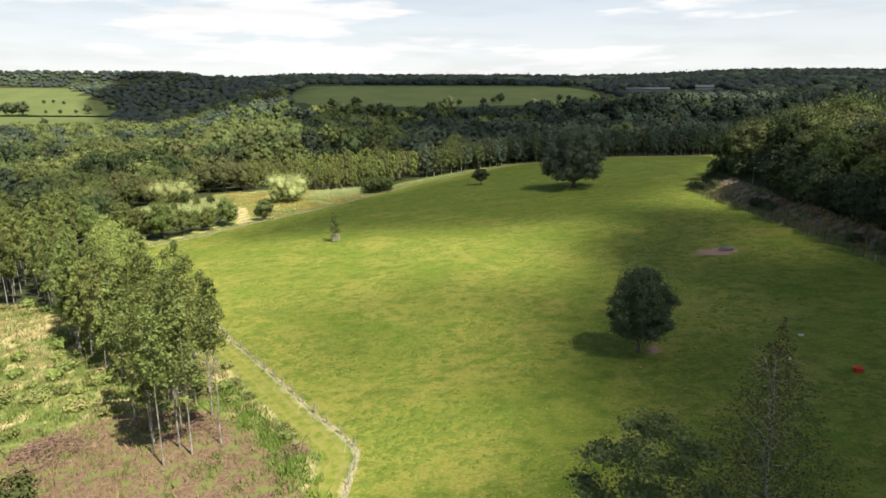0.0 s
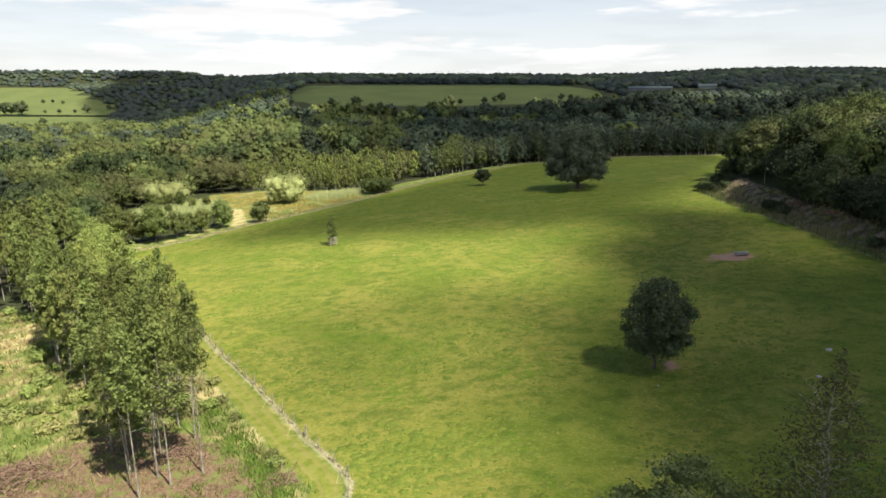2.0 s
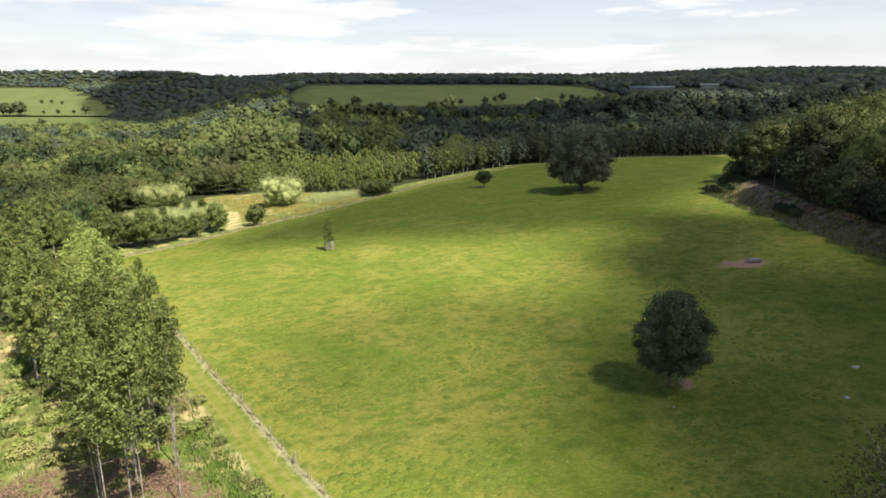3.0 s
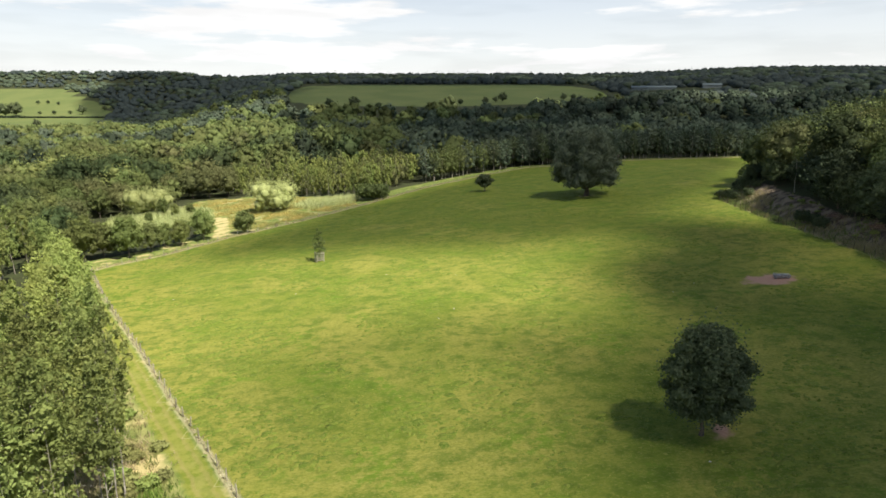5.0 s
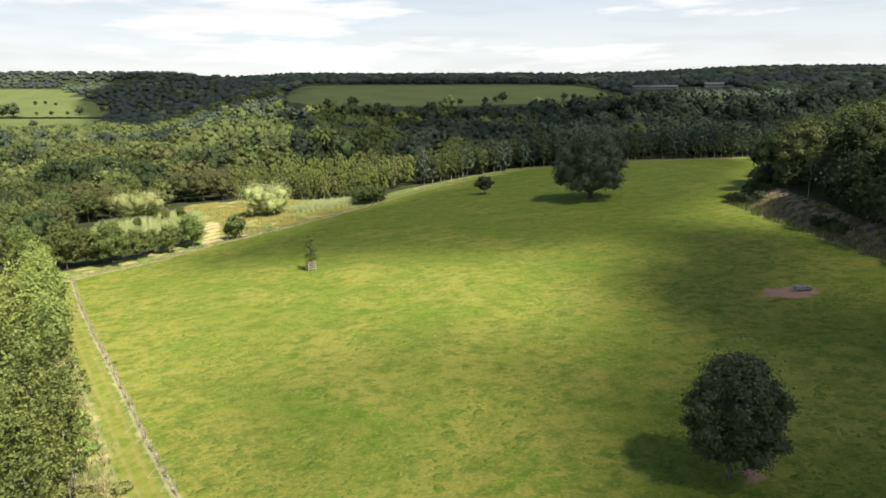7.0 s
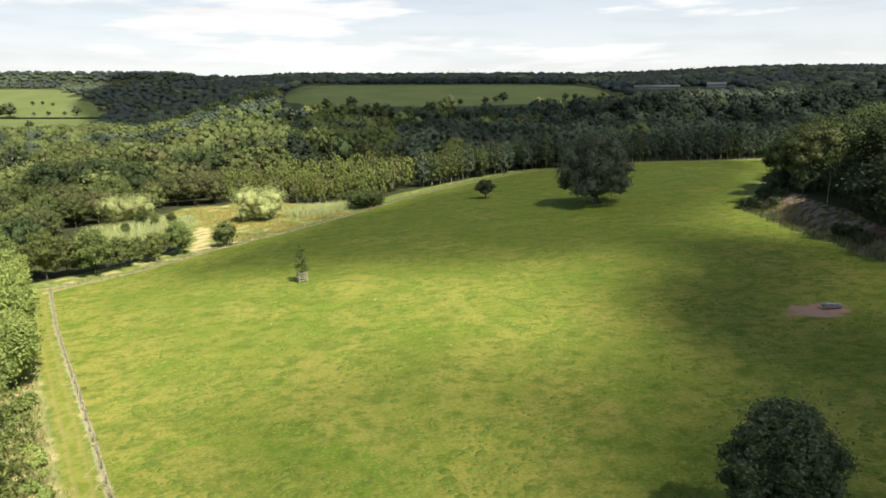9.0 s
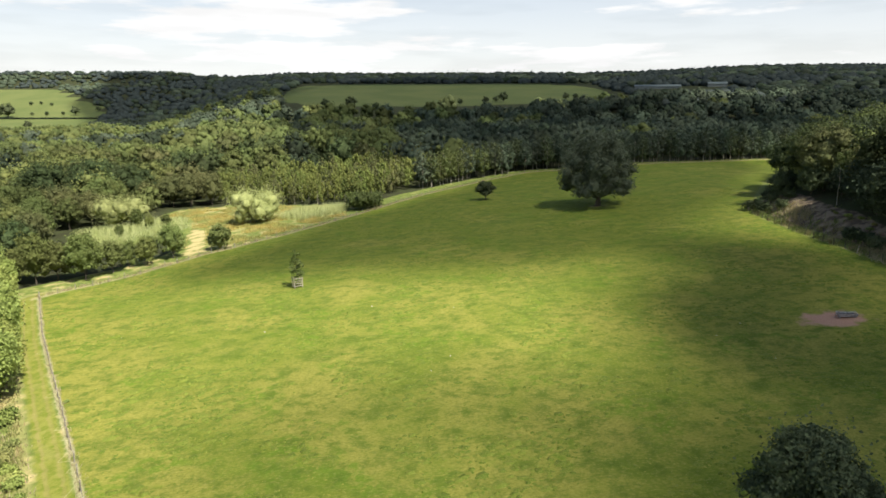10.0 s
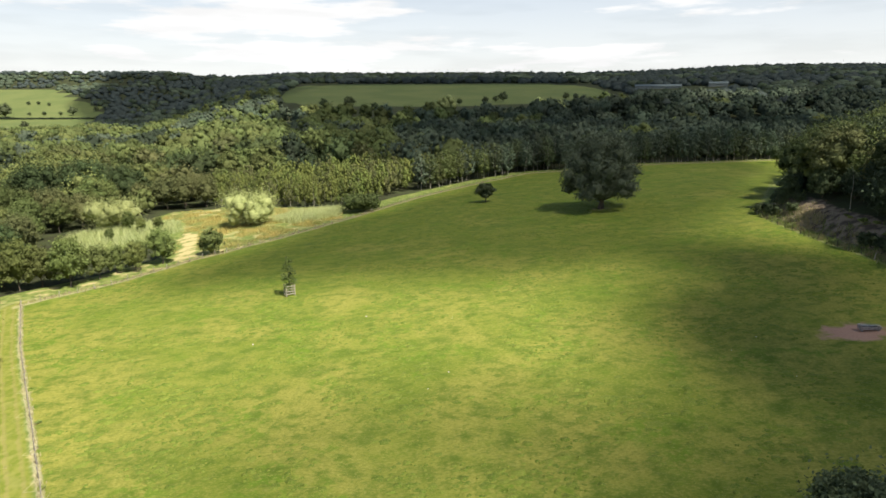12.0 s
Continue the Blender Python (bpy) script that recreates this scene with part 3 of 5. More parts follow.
def stem(rng, height, radius, limbs, spread, first=0.35, lean=0.03, sides=7, wander=0.012):
    """A tapered trunk with limbs reaching into the crown."""
    top = np.array([rng.normal(0, lean) * height, rng.normal(0, lean) * height, height * 0.93])
    path = bent_path(rng, (0, 0, -0.4), top, 6, wander)
    radii = [radius * (1.35 if i == 0 else 1 - 0.88 * i / 6) for i in range(7)]
    out = [tube(path, radii, sides)]  # the trunk first, then its limbs
    for i in range(limbs):
        f = first + (0.9 - first) * (i + rng.uniform(0, 0.6)) / limbs
        p = np.array(path[0]) + (top - np.array(path[0])) * f
        a = 2.4 * i + rng.uniform(-0.5, 0.5)
        reach = spread * rng.uniform(0.6, 1.0) * (1 - 0.55 * f)
        tip = p + np.array([math.cos(a) * reach, math.sin(a) * reach, reach * rng.uniform(0.35, 0.9)])
        r = radius * 0.42 * (1 - 0.6 * f)
        out.append(tube(bent_path(rng, p, tip, 3, 0.07), [r, r * 0.7, r * 0.45, r * 0.15], 5))
    return out


def make_tree(name, label, trunk, crown, bark, leaves, category="tree", group="", limbs=False):
    """One tree at the origin, with its trunk and crown as parts."""
    root = thing(name, label, category, group)
    if trunk is not None and limbs:
        bole = part("trunk", fast_mesh("trunk", *trunk[0], [bark], smooth=True), root)
        for v, q in trunk[1:]:
            part("limb", fast_mesh("limb", v, q, [bark], smooth=True), bole)
    elif trunk is not None:
        part("trunk", fast_mesh("trunk", *joined(trunk), [bark], smooth=True), root)
    part("crown", fast_mesh("crown", *crown, [leaves], smooth=True), root)
    return root


def scatter(rng, poly, gap, jitter=0.42, grow=None):
    """Points on a shaken grid inside a polygon; gap metres apart."""
    xs, ys = [p[0] for p in poly], [p[1] for p in poly]
    out, y = [], min(ys)
    while y < max(ys):
        g = gap if grow is None else gap * grow(y)
        x = min(xs) + rng.uniform(0, g)
        while x < max(xs):
            out.append((x + rng.uniform(-jitter, jitter) * g, y + rng.uniform(-jitter, jitter) * g))
            x += g
        y += g * 0.9
    out = np.array(out)
    return out[inside_poly(out[:, 0], out[:, 1], poly)]


def stand(x, y, turn=0.0, size=1.0, tilt=0.0):
    return Matrix.Translation((x, y, ground_z(x, y))) @ Matrix.Rotation(turn, 4, "Z") @ Matrix.Rotation(tilt, 4, "X") @ Matrix.Scale(size, 4)


def set_copy(ob, x, y, rng, lo=0.85, hi=1.15, tilt=0.015):
    """A copy of a thing, turned and scaled at random, on the ground."""
    c = copy_thing(ob, Matrix.Identity(4))
    c.matrix_basis = stand(x, y, rng.uniform(0, 6.28), rng.uniform(lo, hi), rng.normal(0, tilt))
    return c


def mass(name, label, templates, places, kind="stuff", category="woodland"):
    """Many trees that nobody could count, joined in one mesh. places: rows of x, y, size, template, turn; templates: points, corners, material."""
    vs, qs, ms, n, mats, tones = [], [], [], 0, [], []
    r = np.random.default_rng(len(places))
    for x, y, size, k, turn in places:
        v, q, mat = templates[int(k)]
        if mat not in mats:
            mats.append(mat)
        c, s = math.cos(turn), math.sin(turn)
        w = v * size
        vs.append(np.stack([w[:, 0] * c - w[:, 1] * s + x, w[:, 0] * s + w[:, 1] * c + y, w[:, 2] + ground_z(x, y) - 1.0], 1))
        qs.append(q + n)
        ms.append(np.full(len(q), mats.index(mat)))
        tones.append(np.full(len(v), r.uniform(0.01, 1.0), np.float32))
        n += len(v)
    me = fast_mesh(name, np.concatenate(vs), np.concatenate(qs), mats, np.concatenate(ms), True)
    me.attributes.new("tone", "FLOAT", "POINT").data.foreach_set("value", np.concatenate(tones))
    ob = new(name, me)
    return tagged(ob, label, category, kind=kind)


# ---- ground: one sheet to the horizon ----
def graded(lo, a, b, hi, fine, grow):
    """Grid lines: fine between a and b, wider and wider outside."""
    out = list(np.arange(a, b + fine / 2, fine))
    s, v = fine, a
    while v > lo:
        s = min(s * grow, 60.0)
        v -= s
        out.insert(0, v)
    s, v = fine, out[-1]
    while v < hi:
        s = min(s * grow, 60.0)
        v += s
        out.append(v)
    return np.array(out)


def build_ground():
    gx, gy = graded(-4200, -110, 98, 4200, 2.3, 1.05), graded(-1500, 38, 245, 4600, 2.3, 1.033)
    xx, yy = np.meshgrid(gx, gy)
    px, py = xx.ravel(), yy.ravel()
    h = land(px, py)
    inside = poly_in(px, py, MEADOW)
    rnd = np.random.default_rng(3)
    h = h + rnd.normal(0, 0.012, len(h)) * (np.abs(px) < 120) * (py < 260)
    nx, ny = len(gx), len(gy)
    i = np.arange(nx * ny).reshape(ny, nx)
    quads = np.stack([i[:-1, :-1], i[:-1, 1:], i[1:, 1:], i[1:, :-1]], -1).reshape(-1, 4)
    me = fast_mesh("ground", np.stack([px, py, h], 1), quads, [GROUND], smooth=True)

    def give(name, values):
        a = me.attributes.new(name, "FLOAT", "POINT")
        a.data.foreach_set("value", np.asarray(values, np.float32))

    left, farf, right = seg_dist(px, py, FENCE_LEFT), seg_dist(px, py, FENCE_FAR), seg_dist(px, py, FENCE_RIGHT)
    outside = inside < 0
    give("meadow", np.clip(inside, -5, 5))
    sign = np.where(outside, -1, 1)
    give("fence", np.clip(sign * left, -20, 20))
    give("path", np.clip(np.where(farf < left + 2, sign * farf, sign * 20), -20, 20))
    give("dry", 0.16 * np.exp(-(left / 16.0) ** 1.5) - 0.16 * ease(py, 135, 215))
    give("brash", np.clip(0.5 + poly_in(px, py, BRASH) * 0.2, 0, 1))
    marsh = poly_in(px, py, MARSH)
    straw = np.where(poly_in(px, py, SCRUB) > -4, 0.42, 0.25)
    straw = np.maximum(straw, 0.9 * np.exp(-(((px + 73) / 9) ** 2 + ((py - 101) / 11) ** 2)))
    straw = np.maximum(straw, 0.9 * np.exp(-(((px + 30.3) / 2.4) ** 2 + ((py - 77.5) / 4.5) ** 2)))
    straw = np.maximum(straw, np.clip(0.4 + marsh * 0.08, 0, 0.46))
    sandy = np.minimum(seg_dist(px, py, SANDY), seg_dist(px, py, SANDY_END))
    straw = np.maximum(straw, 1.1 * np.exp(-(sandy / 1.3) ** 2))
    straw = np.maximum(straw, np.where(outside & (farf < 11) & (py < 216), 0.42, 0))
    give("straw", straw)
    scrub = poly_in(px, py, SCRUB)
    wood = np.where((scrub < 0) & outside & (marsh < 0), ease(np.minimum(np.minimum(left, farf), -inside), 9.0, 16.0), 0)
    wood = wood * (1 - ease(poly_in(px, py, GLADE), -4, 0))
    wood = np.where((px > 70) & outside & (py < 330), ease(np.minimum(right, -inside), 4.5 + 4 * ease(py, 150, 170), 7.5 + 4 * ease(py, 150, 170)), wood)
    give("wood", np.where(marsh > -3, 0, wood))
    give("bank", outside * (px > 70) * (py < 215) * ease(py, 70, 90) * ease(right, 1.5, 3.0) * (1 - ease(right, 6 + 3 * ease(py, 150, 170), 9 + 3 * ease(py, 150, 170))))
    give("bare", np.maximum.reduce([1.0 * np.exp(-(((px - 55.4) / 4.5) ** 2 + ((py - 121.6) / 3.0) ** 2)),
                                    0.72 * np.exp(-(((px - 27.6) / 2.2) ** 2 + ((py - 76.5) / 1.9) ** 2)),
                                    0.45 * np.exp(-(((px - 47) / 4.5) ** 2 + ((py - 222) / 4.5) ** 2))]))
    f1, f2 = poly_in(px, py, FIELD_MID), poly_in(px, py, FIELD_LEFT)
    give("field", np.clip(0.5 + np.maximum(f1, f2) * 0.08, 0, 1))
    ob = new("ground", me)
    return tagged(ob, "rolling grass meadow and rough ground in a wooded valley", "ground", kind="structure")


ground = build_ground()


# ---- clouds overhead: out of view, still, each shaped by the ground it shades ----
def cloud_material(name, passes):
    """White vapour; passes: how much light goes straight through one skin."""
    m = Mat(name, rough=1.0, spec=0.0)
    m.colour(m.mix(m.noise(0.02, 3), (0.80, 0.80, 0.82), (0.90, 0.90, 0.90)))
    mx = m.node("ShaderNodeMixShader")
    mx.inputs[0].default_value = passes
    m.put(m.b.outputs[0], mx.inputs[1])
    m.put(m.node("ShaderNodeBsdfTransparent").outputs[0], mx.inputs[2])
    m.t.links.new(mx.outputs[0], m.t.nodes["Material Output"].inputs["Surface"])
    return m.m


CLOUD_DENSE, CLOUD_GREY, CLOUD_THIN, CLOUD_VEIL = cloud_material("dense_cloud", 0.22), cloud_material("grey_cloud", 0.50), cloud_material("thin_cloud", 0.60), cloud_material("veil_cloud", 0.80)


def cumulus(label, over, mat, height=1150.0, seed=0, billows=5):
    """A heap of billows; over: the places (x, y, radius) that lie in its shade."""
    rng = np.random.default_rng(seed)
    bm = bmesh.new()
    for gx, gy, r in over:
        c = Vector((gx, gy, 3)) + TO_SUN * (height / TO_SUN.z)
        for k in range(billows):
            s = r * (0.8 if k == 0 else rng.uniform(0.35, 0.5))
            a = rng.uniform(0, 6.28)
            o = Vector((0, 0, 0)) if k == 0 else Vector((math.cos(a), math.sin(a), rng.uniform(-0.1, 0.3))) * r * 0.62
            m = Matrix.Translation(c + o) @ Matrix.Diagonal((s, s, s * 0.55, 1))
            bmesh.ops.create_icosphere(bm, subdivisions=2, radius=1.0, matrix=m)
    for v in bm.verts:
        v.co += Vector(noise.noise_vector(v.co * 0.045)) * 5.0 + Vector(noise.noise_vector(v.co * 0.012)) * 8.0
    ob = new("cloud", from_bm("cloud", bm, mat, True))
    return tagged(ob, label, "cloud", group="clouds", kind="structure")


def stratus(label, over, mat, height=1900.0, thick=50.0):
    """A level sheet of cloud with a ragged edge; over: the outline of the ground that lies in its shade."""
    lift = TO_SUN * (height / TO_SUN.z)
    ring = []
    for (ax, ay), (bx, by) in zip(over, over[1:] + over[:1]):
        n = max(2, int(math.hypot(bx - ax, by - ay) / 7))
        for k in range(n):
            q = Vector((ax + (bx - ax) * k / n, ay + (by - ay) * k / n, 3))
            ring.append(q + Vector(noise.noise_vector(q * 0.035)) * 9.0 + Vector(noise.noise_vector(q * 0.13)) * 3.0)
    bm = bmesh.new()
    low, high = [bm.verts.new((q.x + lift.x, q.y + lift.y, lift.z)) for q in ring], [bm.verts.new((q.x + lift.x, q.y + lift.y, lift.z + thick)) for q in ring]
    bm.faces.new(low[::-1])
    bm.faces.new(high)
    for k in range(len(ring)):
        j = (k + 1) % len(ring)
        bm.faces.new((low[k], low[j], high[j], high[k]))
    ob = new("cloud", from_bm("cloud", bm, mat))
    return tagged(ob, label, "cloud", group="clouds", kind="structure")


cumulus("broad white cumulus cloud drifting high over the meadow", [(82, 88, 40), (64, 72, 28), (105, 40, 60), (58, 34, 40), (62, 50, 30), (46, 56, 24), (52, 74, 20), (24, 34, 20), (8, 30, 16)], CLOUD_DENSE, height=1700.0, seed=1)
cumulus("thin veil of cloud trailing over the meadow", [(36, 83, 19), (33, 60, 24), (42, 112, 18), (46, 132, 21), (62, 154, 20)], CLOUD_THIN, height=1700.0, seed=4)
cumulus("grey cloud over the trough end of the meadow", [(73, 128, 41)], CLOUD_GREY, height=1700.0, seed=13, billows=1)
# two unseen veils, added only to dim parts of the sunlit grass
cumulus("unseen faint veil added to dim the middle of the meadow", [(2, 88, 40)], CLOUD_VEIL, height=1800.0, seed=7, billows=1)
cumulus("unseen faint tuft added to dim the grass beyond the young oak", [(32, 101, 15), (13, 107, 11)], CLOUD_VEIL, height=1800.0, seed=17, billows=2)
stratus("thin sheet of cloud over the far meadow", [(-60, 170), (-25, 166), (8, 160), (30, 154), (48, 172), (72, 204), (94, 240), (146, 322), (150, 400), (40, 345), (0, 290), (-25, 250), (-45, 212)], CLOUD_THIN, thick=8.0)
# second sheet added inside the first, so the shade deepens in steps
stratus("unseen faint upper sheet added to deepen the shade on the far meadow", [(-52, 180), (-20, 184), (14, 180), (38, 170), (58, 158), (78, 164), (98, 232), (150, 322), (150, 400), (40, 345), (0, 290), (-25, 250), (-42, 210)], CLOUD_VEIL, 2050.0, 8.0)
stratus("grey cloud bank over the woods beyond the meadow", [(-10, 335), (40, 350), (120, 362), (210, 400), (340, 400), (560, 560), (560, 720), (250, 690), (60, 655), (-70, 640), (-140, 610), (-110, 500), (-70, 420)], CLOUD_GREY, 1150.0)
cumulus("ragged white cumulus cloud drifting beyond the meadow", [(150, 440, 50), (30, 450, 55), (270, 440, 60), (0, 540, 60), (120, 570, 60), (270, 580, 70), (60, 620, 30)], CLOUD_THIN, seed=2, billows=2)
stratus("wide grey cloud bank over the far hills", [(-670, 1190), (-572, 1065), (-505, 945), (-420, 860), (-225, 760), (-215, 1040), (230, 1040), (240, 860), (420, 700), (900, 660), (1300, 1350), (300, 1480), (-740, 1480)], CLOUD_GREY, 2500.0)
# unseen blocker, added to mute the far pasture
cumulus("unseen high grey cloud added to dim the far pasture", [(10, 880, 330)], CLOUD_GREY, seed=5, billows=1)


# ---- single trees of the meadow ----
rng = np.random.default_rng(11)

oak = make_tree("oak_tree", "young round oak with dense dark leaves on bare soil", stem(rng, 7.2, 0.26, 9, 3.6, 0.25),
                leaf_cloud(rng, dome_lobes(rng, 13.4, 10.0, 1.1, 54, 0.115, 0.2), 17000, 0.15, 0.64, loose=0.75, fuzz=0.16), BARK, LEAF_GLOSS, limbs=True)
oak.matrix_basis = stand(25.8, 76.4, 0.4, 0.87)

big_oak = make_tree("oak_tree", "great spreading old oak, lower boughs hanging low", stem(rng, 15.5, 0.75, 14, 9.5, 0.16),
                    leaf_cloud(rng, dome_lobes(rng, 21.8, 22.5, 0.9, 75, 0.11, 0.34), 21000, 0.25, 0.66, loose=0.75, mesh=(3, 5), rag=0.2, fuzz=0.15), BARK, LEAF_GREY, limbs=True)
big_oak.matrix_basis = stand(47.0, 222.0, 1.1)

thorn = make_tree("hawthorn_tree", "small round hawthorn tree in grass", stem(rng, 4.2, 0.2, 7, 2.6, 0.2),
                  leaf_cloud(rng, round_lobes(rng, 6.6, 7.2, 0.8, 12), 2200, 0.26, 0.6), BARK, LEAF_OAK)
thorn.matrix_basis = stand(15.9, 252.0, 2.0)

sapling = make_tree("sapling", "slender young tree inside a timber guard", stem(rng, 6.6, 0.08, 8, 1.3, 0.25),
                    leaf_cloud(rng, slim_lobes(rng, 7.4, 2.5, 1.0, 16), 1300, 0.16, loose=0.8, narrow=0.5), BARK, LEAF_MID, limbs=True)
sapling.matrix_basis = stand(-27.8, 158.4)


def bar_mesh(name, w, d, h, mat, bevel=0.012):
    bm = bmesh.new()
    bmesh.ops.create_cube(bm, size=1, matrix=Matrix.Translation((0, 0, h / 2)) @ Matrix.Diagonal((w, d, h, 1)))
    bmesh.ops.bevel(bm, geom=list(bm.edges), offset=bevel, segments=1, affect="EDGES")
    return from_bm(name, bm, mat)


guard = thing("tree_guard", "square guard of pale timber posts and rails", "tree guard", at=stand(-27.8, 158.4, 0.5))
guard_post = bar_mesh("post", 0.14, 0.14, 2.5, TIMBER_PALE)
guard_rail = bar_mesh("rail", 1.7, 0.05, 0.16, TIMBER_PALE)
for sx in (-1, 1):
    for sy in (-1, 1):
        part("post", guard_post, guard).location = (0.8 * sx, 0.8 * sy, -0.3)
for side in range(4):
    for z in (0.4, 0.9, 1.4, 1.9):
        r = part("rail", guard_rail, guard)
        r.matrix_basis = Matrix.Rotation(side * math.pi / 2, 4, "Z") @ Matrix.Translation((0, -0.896, z))

# two tall trees that rise beside the flight line
near_birch = make_tree("birch_tree", "tall thin birch with sparse pale leaves and bare twigs", stem(rng, 19.4, 0.17, 54, 4.4, 0.2, 0.01),
                       leaf_cloud(rng, cone_lobes(rng, 19.9, 12.5, 2.5, 26), 9500, 0.115, loose=0.9, narrow=0.45, fuzz=0.8), BARK_PALE, LEAF_BIRCH, limbs=True)
near_birch.matrix_basis = stand(22.0, 37.6, 0.6, 1.02)
near_maple = make_tree("field_maple", "broad-leaved tree with loose glossy crown", stem(rng, 11.5, 0.22, 12, 5.0, 0.25),
                       leaf_cloud(rng, bough_lobes(rng, 13.6, 10.5, 2.0, 26, 4, 0.5), 12000, 0.14, 0.45, loose=0.85, narrow=0.55, fuzz=0.6), BARK, LEAF_MAPLE, limbs=True)
near_maple.matrix_basis = stand(14.2, 36.5, 0.9, 1.0)

# ---- planted alders beside the cleared ground ----
alders = []
for k in range(5):
    hgt = rng.uniform(16.6, 18.4)
    alders.append(make_tree("alder_tree", "tall slim young alder with a bare pale lower stem", stem(rng, hgt - 0.6, 0.095, 12, 3.0, 0.45, 0.008, 6, 0.003),
                            leaf_cloud(rng, spray_lobes(rng, hgt, (3.6, 4.2, 3.3, 4.4, 3.8)[k], hgt * (0.52, 0.46, 0.58, 0.36, 0.50)[k]), 2100, 0.17, loose=0.8, narrow=0.5, fuzz=0.3), BARK_PALE, LEAF_ALDER, group="planted alders"))
inner_alders = [make_tree("alder_tree", "tall slim young alder within the planting", stem(rng, 16.0, 0.10, 5, 2.6, 0.45, 0.008, 5, 0.004),
                          leaf_cloud(rng, spray_lobes(rng, 16.8, 4.6, bb, 24, 1.45), 1150, 0.24, 0.6, cores=24, loose=0.6, mesh=(2, 4), narrow=0.55), BARK_PALE, LEAF_ALDER, group="planted alders") for bb in (6.0, 4.5, 7.0)]
EDGE_STEMS = [(-28.6, 57.3), (-26.3, 58.9), (-23.8, 60.6), (-31.4, 61.3), (-29.6, 64.2), (-27.2, 67.3), (-31.6, 67.4), (-30.3, 70.4), (-32.5, 76.0), (-29.4, 72.4),
              (-33.3, 71.6), (-35.8, 66.2), (-36.8, 72.2), (-34.2, 80.4), (-38.5, 78.0), (-41.5, 82.5), (-37.5, 84.5), (-55.9, 90.2), (-61.0, 97.0), (-64.3, 105.2), (-52.4, 91.0), (-57.3, 99.0),
              (-28.2, 60.4), (-30.6, 59.4), (-33.4, 64.6), (-33.8, 76.2), (-36.4, 79.6)]
stems = [(x, y, 0) for x, y in EDGE_STEMS]
PLANTING = [(-36, 82), (-42, 96), (-50, 108), (-62, 126), (-86, 162), (-104, 176), (-118, 150), (-96, 122), (-70, 108), (-56, 88), (-44, 78)]
for x, y in scatter(rng, PLANTING, 4.6):
    if seg_dist(np.array(x), np.array(y), FENCE_LEFT) > (9.5 if y < 102 else 17.0):
        stems.append((x, y, 1))
for k, (x, y, inner) in enumerate(stems):
    if k < 5:
        alders[k].matrix_basis = stand(x, y, k * 1.3, 1.0)
    elif not inner:
        set_copy(alders[k % 5], x, y, rng, 0.85, 1.06)
    elif k < len(EDGE_STEMS) + 3:
        inner_alders[k - len(EDGE_STEMS)].matrix_basis = stand(x, y, k, 0.95)
    else:
        set_copy(inner_alders[k % 3], x, y, rng, 0.75, 1.02)

# light-green young willows in the corner by the fence
sallow = [make_tree("willow_bush", "bushy young willow, bright green leaves to the ground", stem(rng, 5.0, 0.09, 8, 2.0, 0.1),
                    leaf_cloud(rng, bush_lobes(rng, hh, 6.4, 18), 3200, 0.21, 0.55, loose=0.7, fuzz=0.5), BARK, LEAF_FRESH, "bush", "young willows") for hh in (11.5, 9.5)]
SALLOW = [(-57.5, 114.5), (-60.5, 119.5), (-62.5, 115.5), (-63.5, 124.5), (-66.5, 129.0), (-70.5, 134.0), (-68.0, 125.5), (-72.0, 130.0), (-74.0, 139.0), (-78.0, 145.0), (-82.0, 151.0), (-86.0, 157.0), (-90.5, 163.5), (-76.0, 134.0), (-80.0, 141.0)]
for k, (x, y) in enumerate(SALLOW):
    if k < 2:
        sallow[k].matrix_basis = stand(x, y, k)
    else:
        set_copy(sallow[k % 2], x, y, rng, 0.85, 1.1)

# ---- trees round the marsh ----
marsh_tree = [make_tree("marsh_tree", "bushy broad-leaved tree beside the marsh", stem(rng, hh * 0.8, 0.15, 9, 3.0, 0.15),
                        leaf_cloud(rng, dome_lobes(rng, hh, ww, 0.4, 20, 0.16), 2400, 0.22, 0.62, cores=21, low=-0.3, mesh=(3, 5), loose=0.75, rag=0.2, fuzz=0.4), BARK, m, group="marsh trees") for hh, ww, m in ((12.0, 7.8, LEAF_ROW), (9.5, 7.4, LEAF_LIGHT), (11.0, 8.2, LEAF_ROW))]
ROW = [(-92.0, 176.5), (-88.0, 178.0), (-81.0, 177.0), (-84.0, 183.0), (-77.5, 182.5), (-76.0, 187.5), (-71.5, 187.5), (-73.5, 193.0), (-68.0, 194.0), (-70.5, 199.5), (-98.0, 180.0), (-97.0, 188.0), (-104.0, 178.0), (-104.0, 191.0)]
for k, (x, y) in enumerate(ROW):
    if k < 3:
        marsh_tree[k].matrix_basis = stand(x, y, k)
    else:
        set_copy(marsh_tree[k % 3], x, y, rng, 0.78 if y < 187 else 0.6, 1.02 if y < 187 else 0.85)
holly = make_tree("holly_bush", "conical leafy green bush by the fence gap", stem(rng, 5.5, 0.15, 6, 1.8, 0.1),
                  leaf_cloud(rng, bush_lobes(rng, 7.6, 6.4, 10), 1500, 0.28, 0.65), BARK, LEAF_MID, "bush")
holly.matrix_basis = stand(-58.2, 200.5)
willow = [make_tree("willow_tree", "wide silvery willow with pale feathery leaves", stem(rng, hh * 0.7, 0.2, 9, 4.0, 0.1),
                    leaf_cloud(rng, bush_lobes(rng, hh, ww, 44), 8500, 0.19, 0.55, loose=0.8, narrow=0.4, fuzz=0.6), BARK, LEAF_WILLOW, group="pale willows") for hh, ww in ((9.5, 14.5), (8.5, 15.0))]
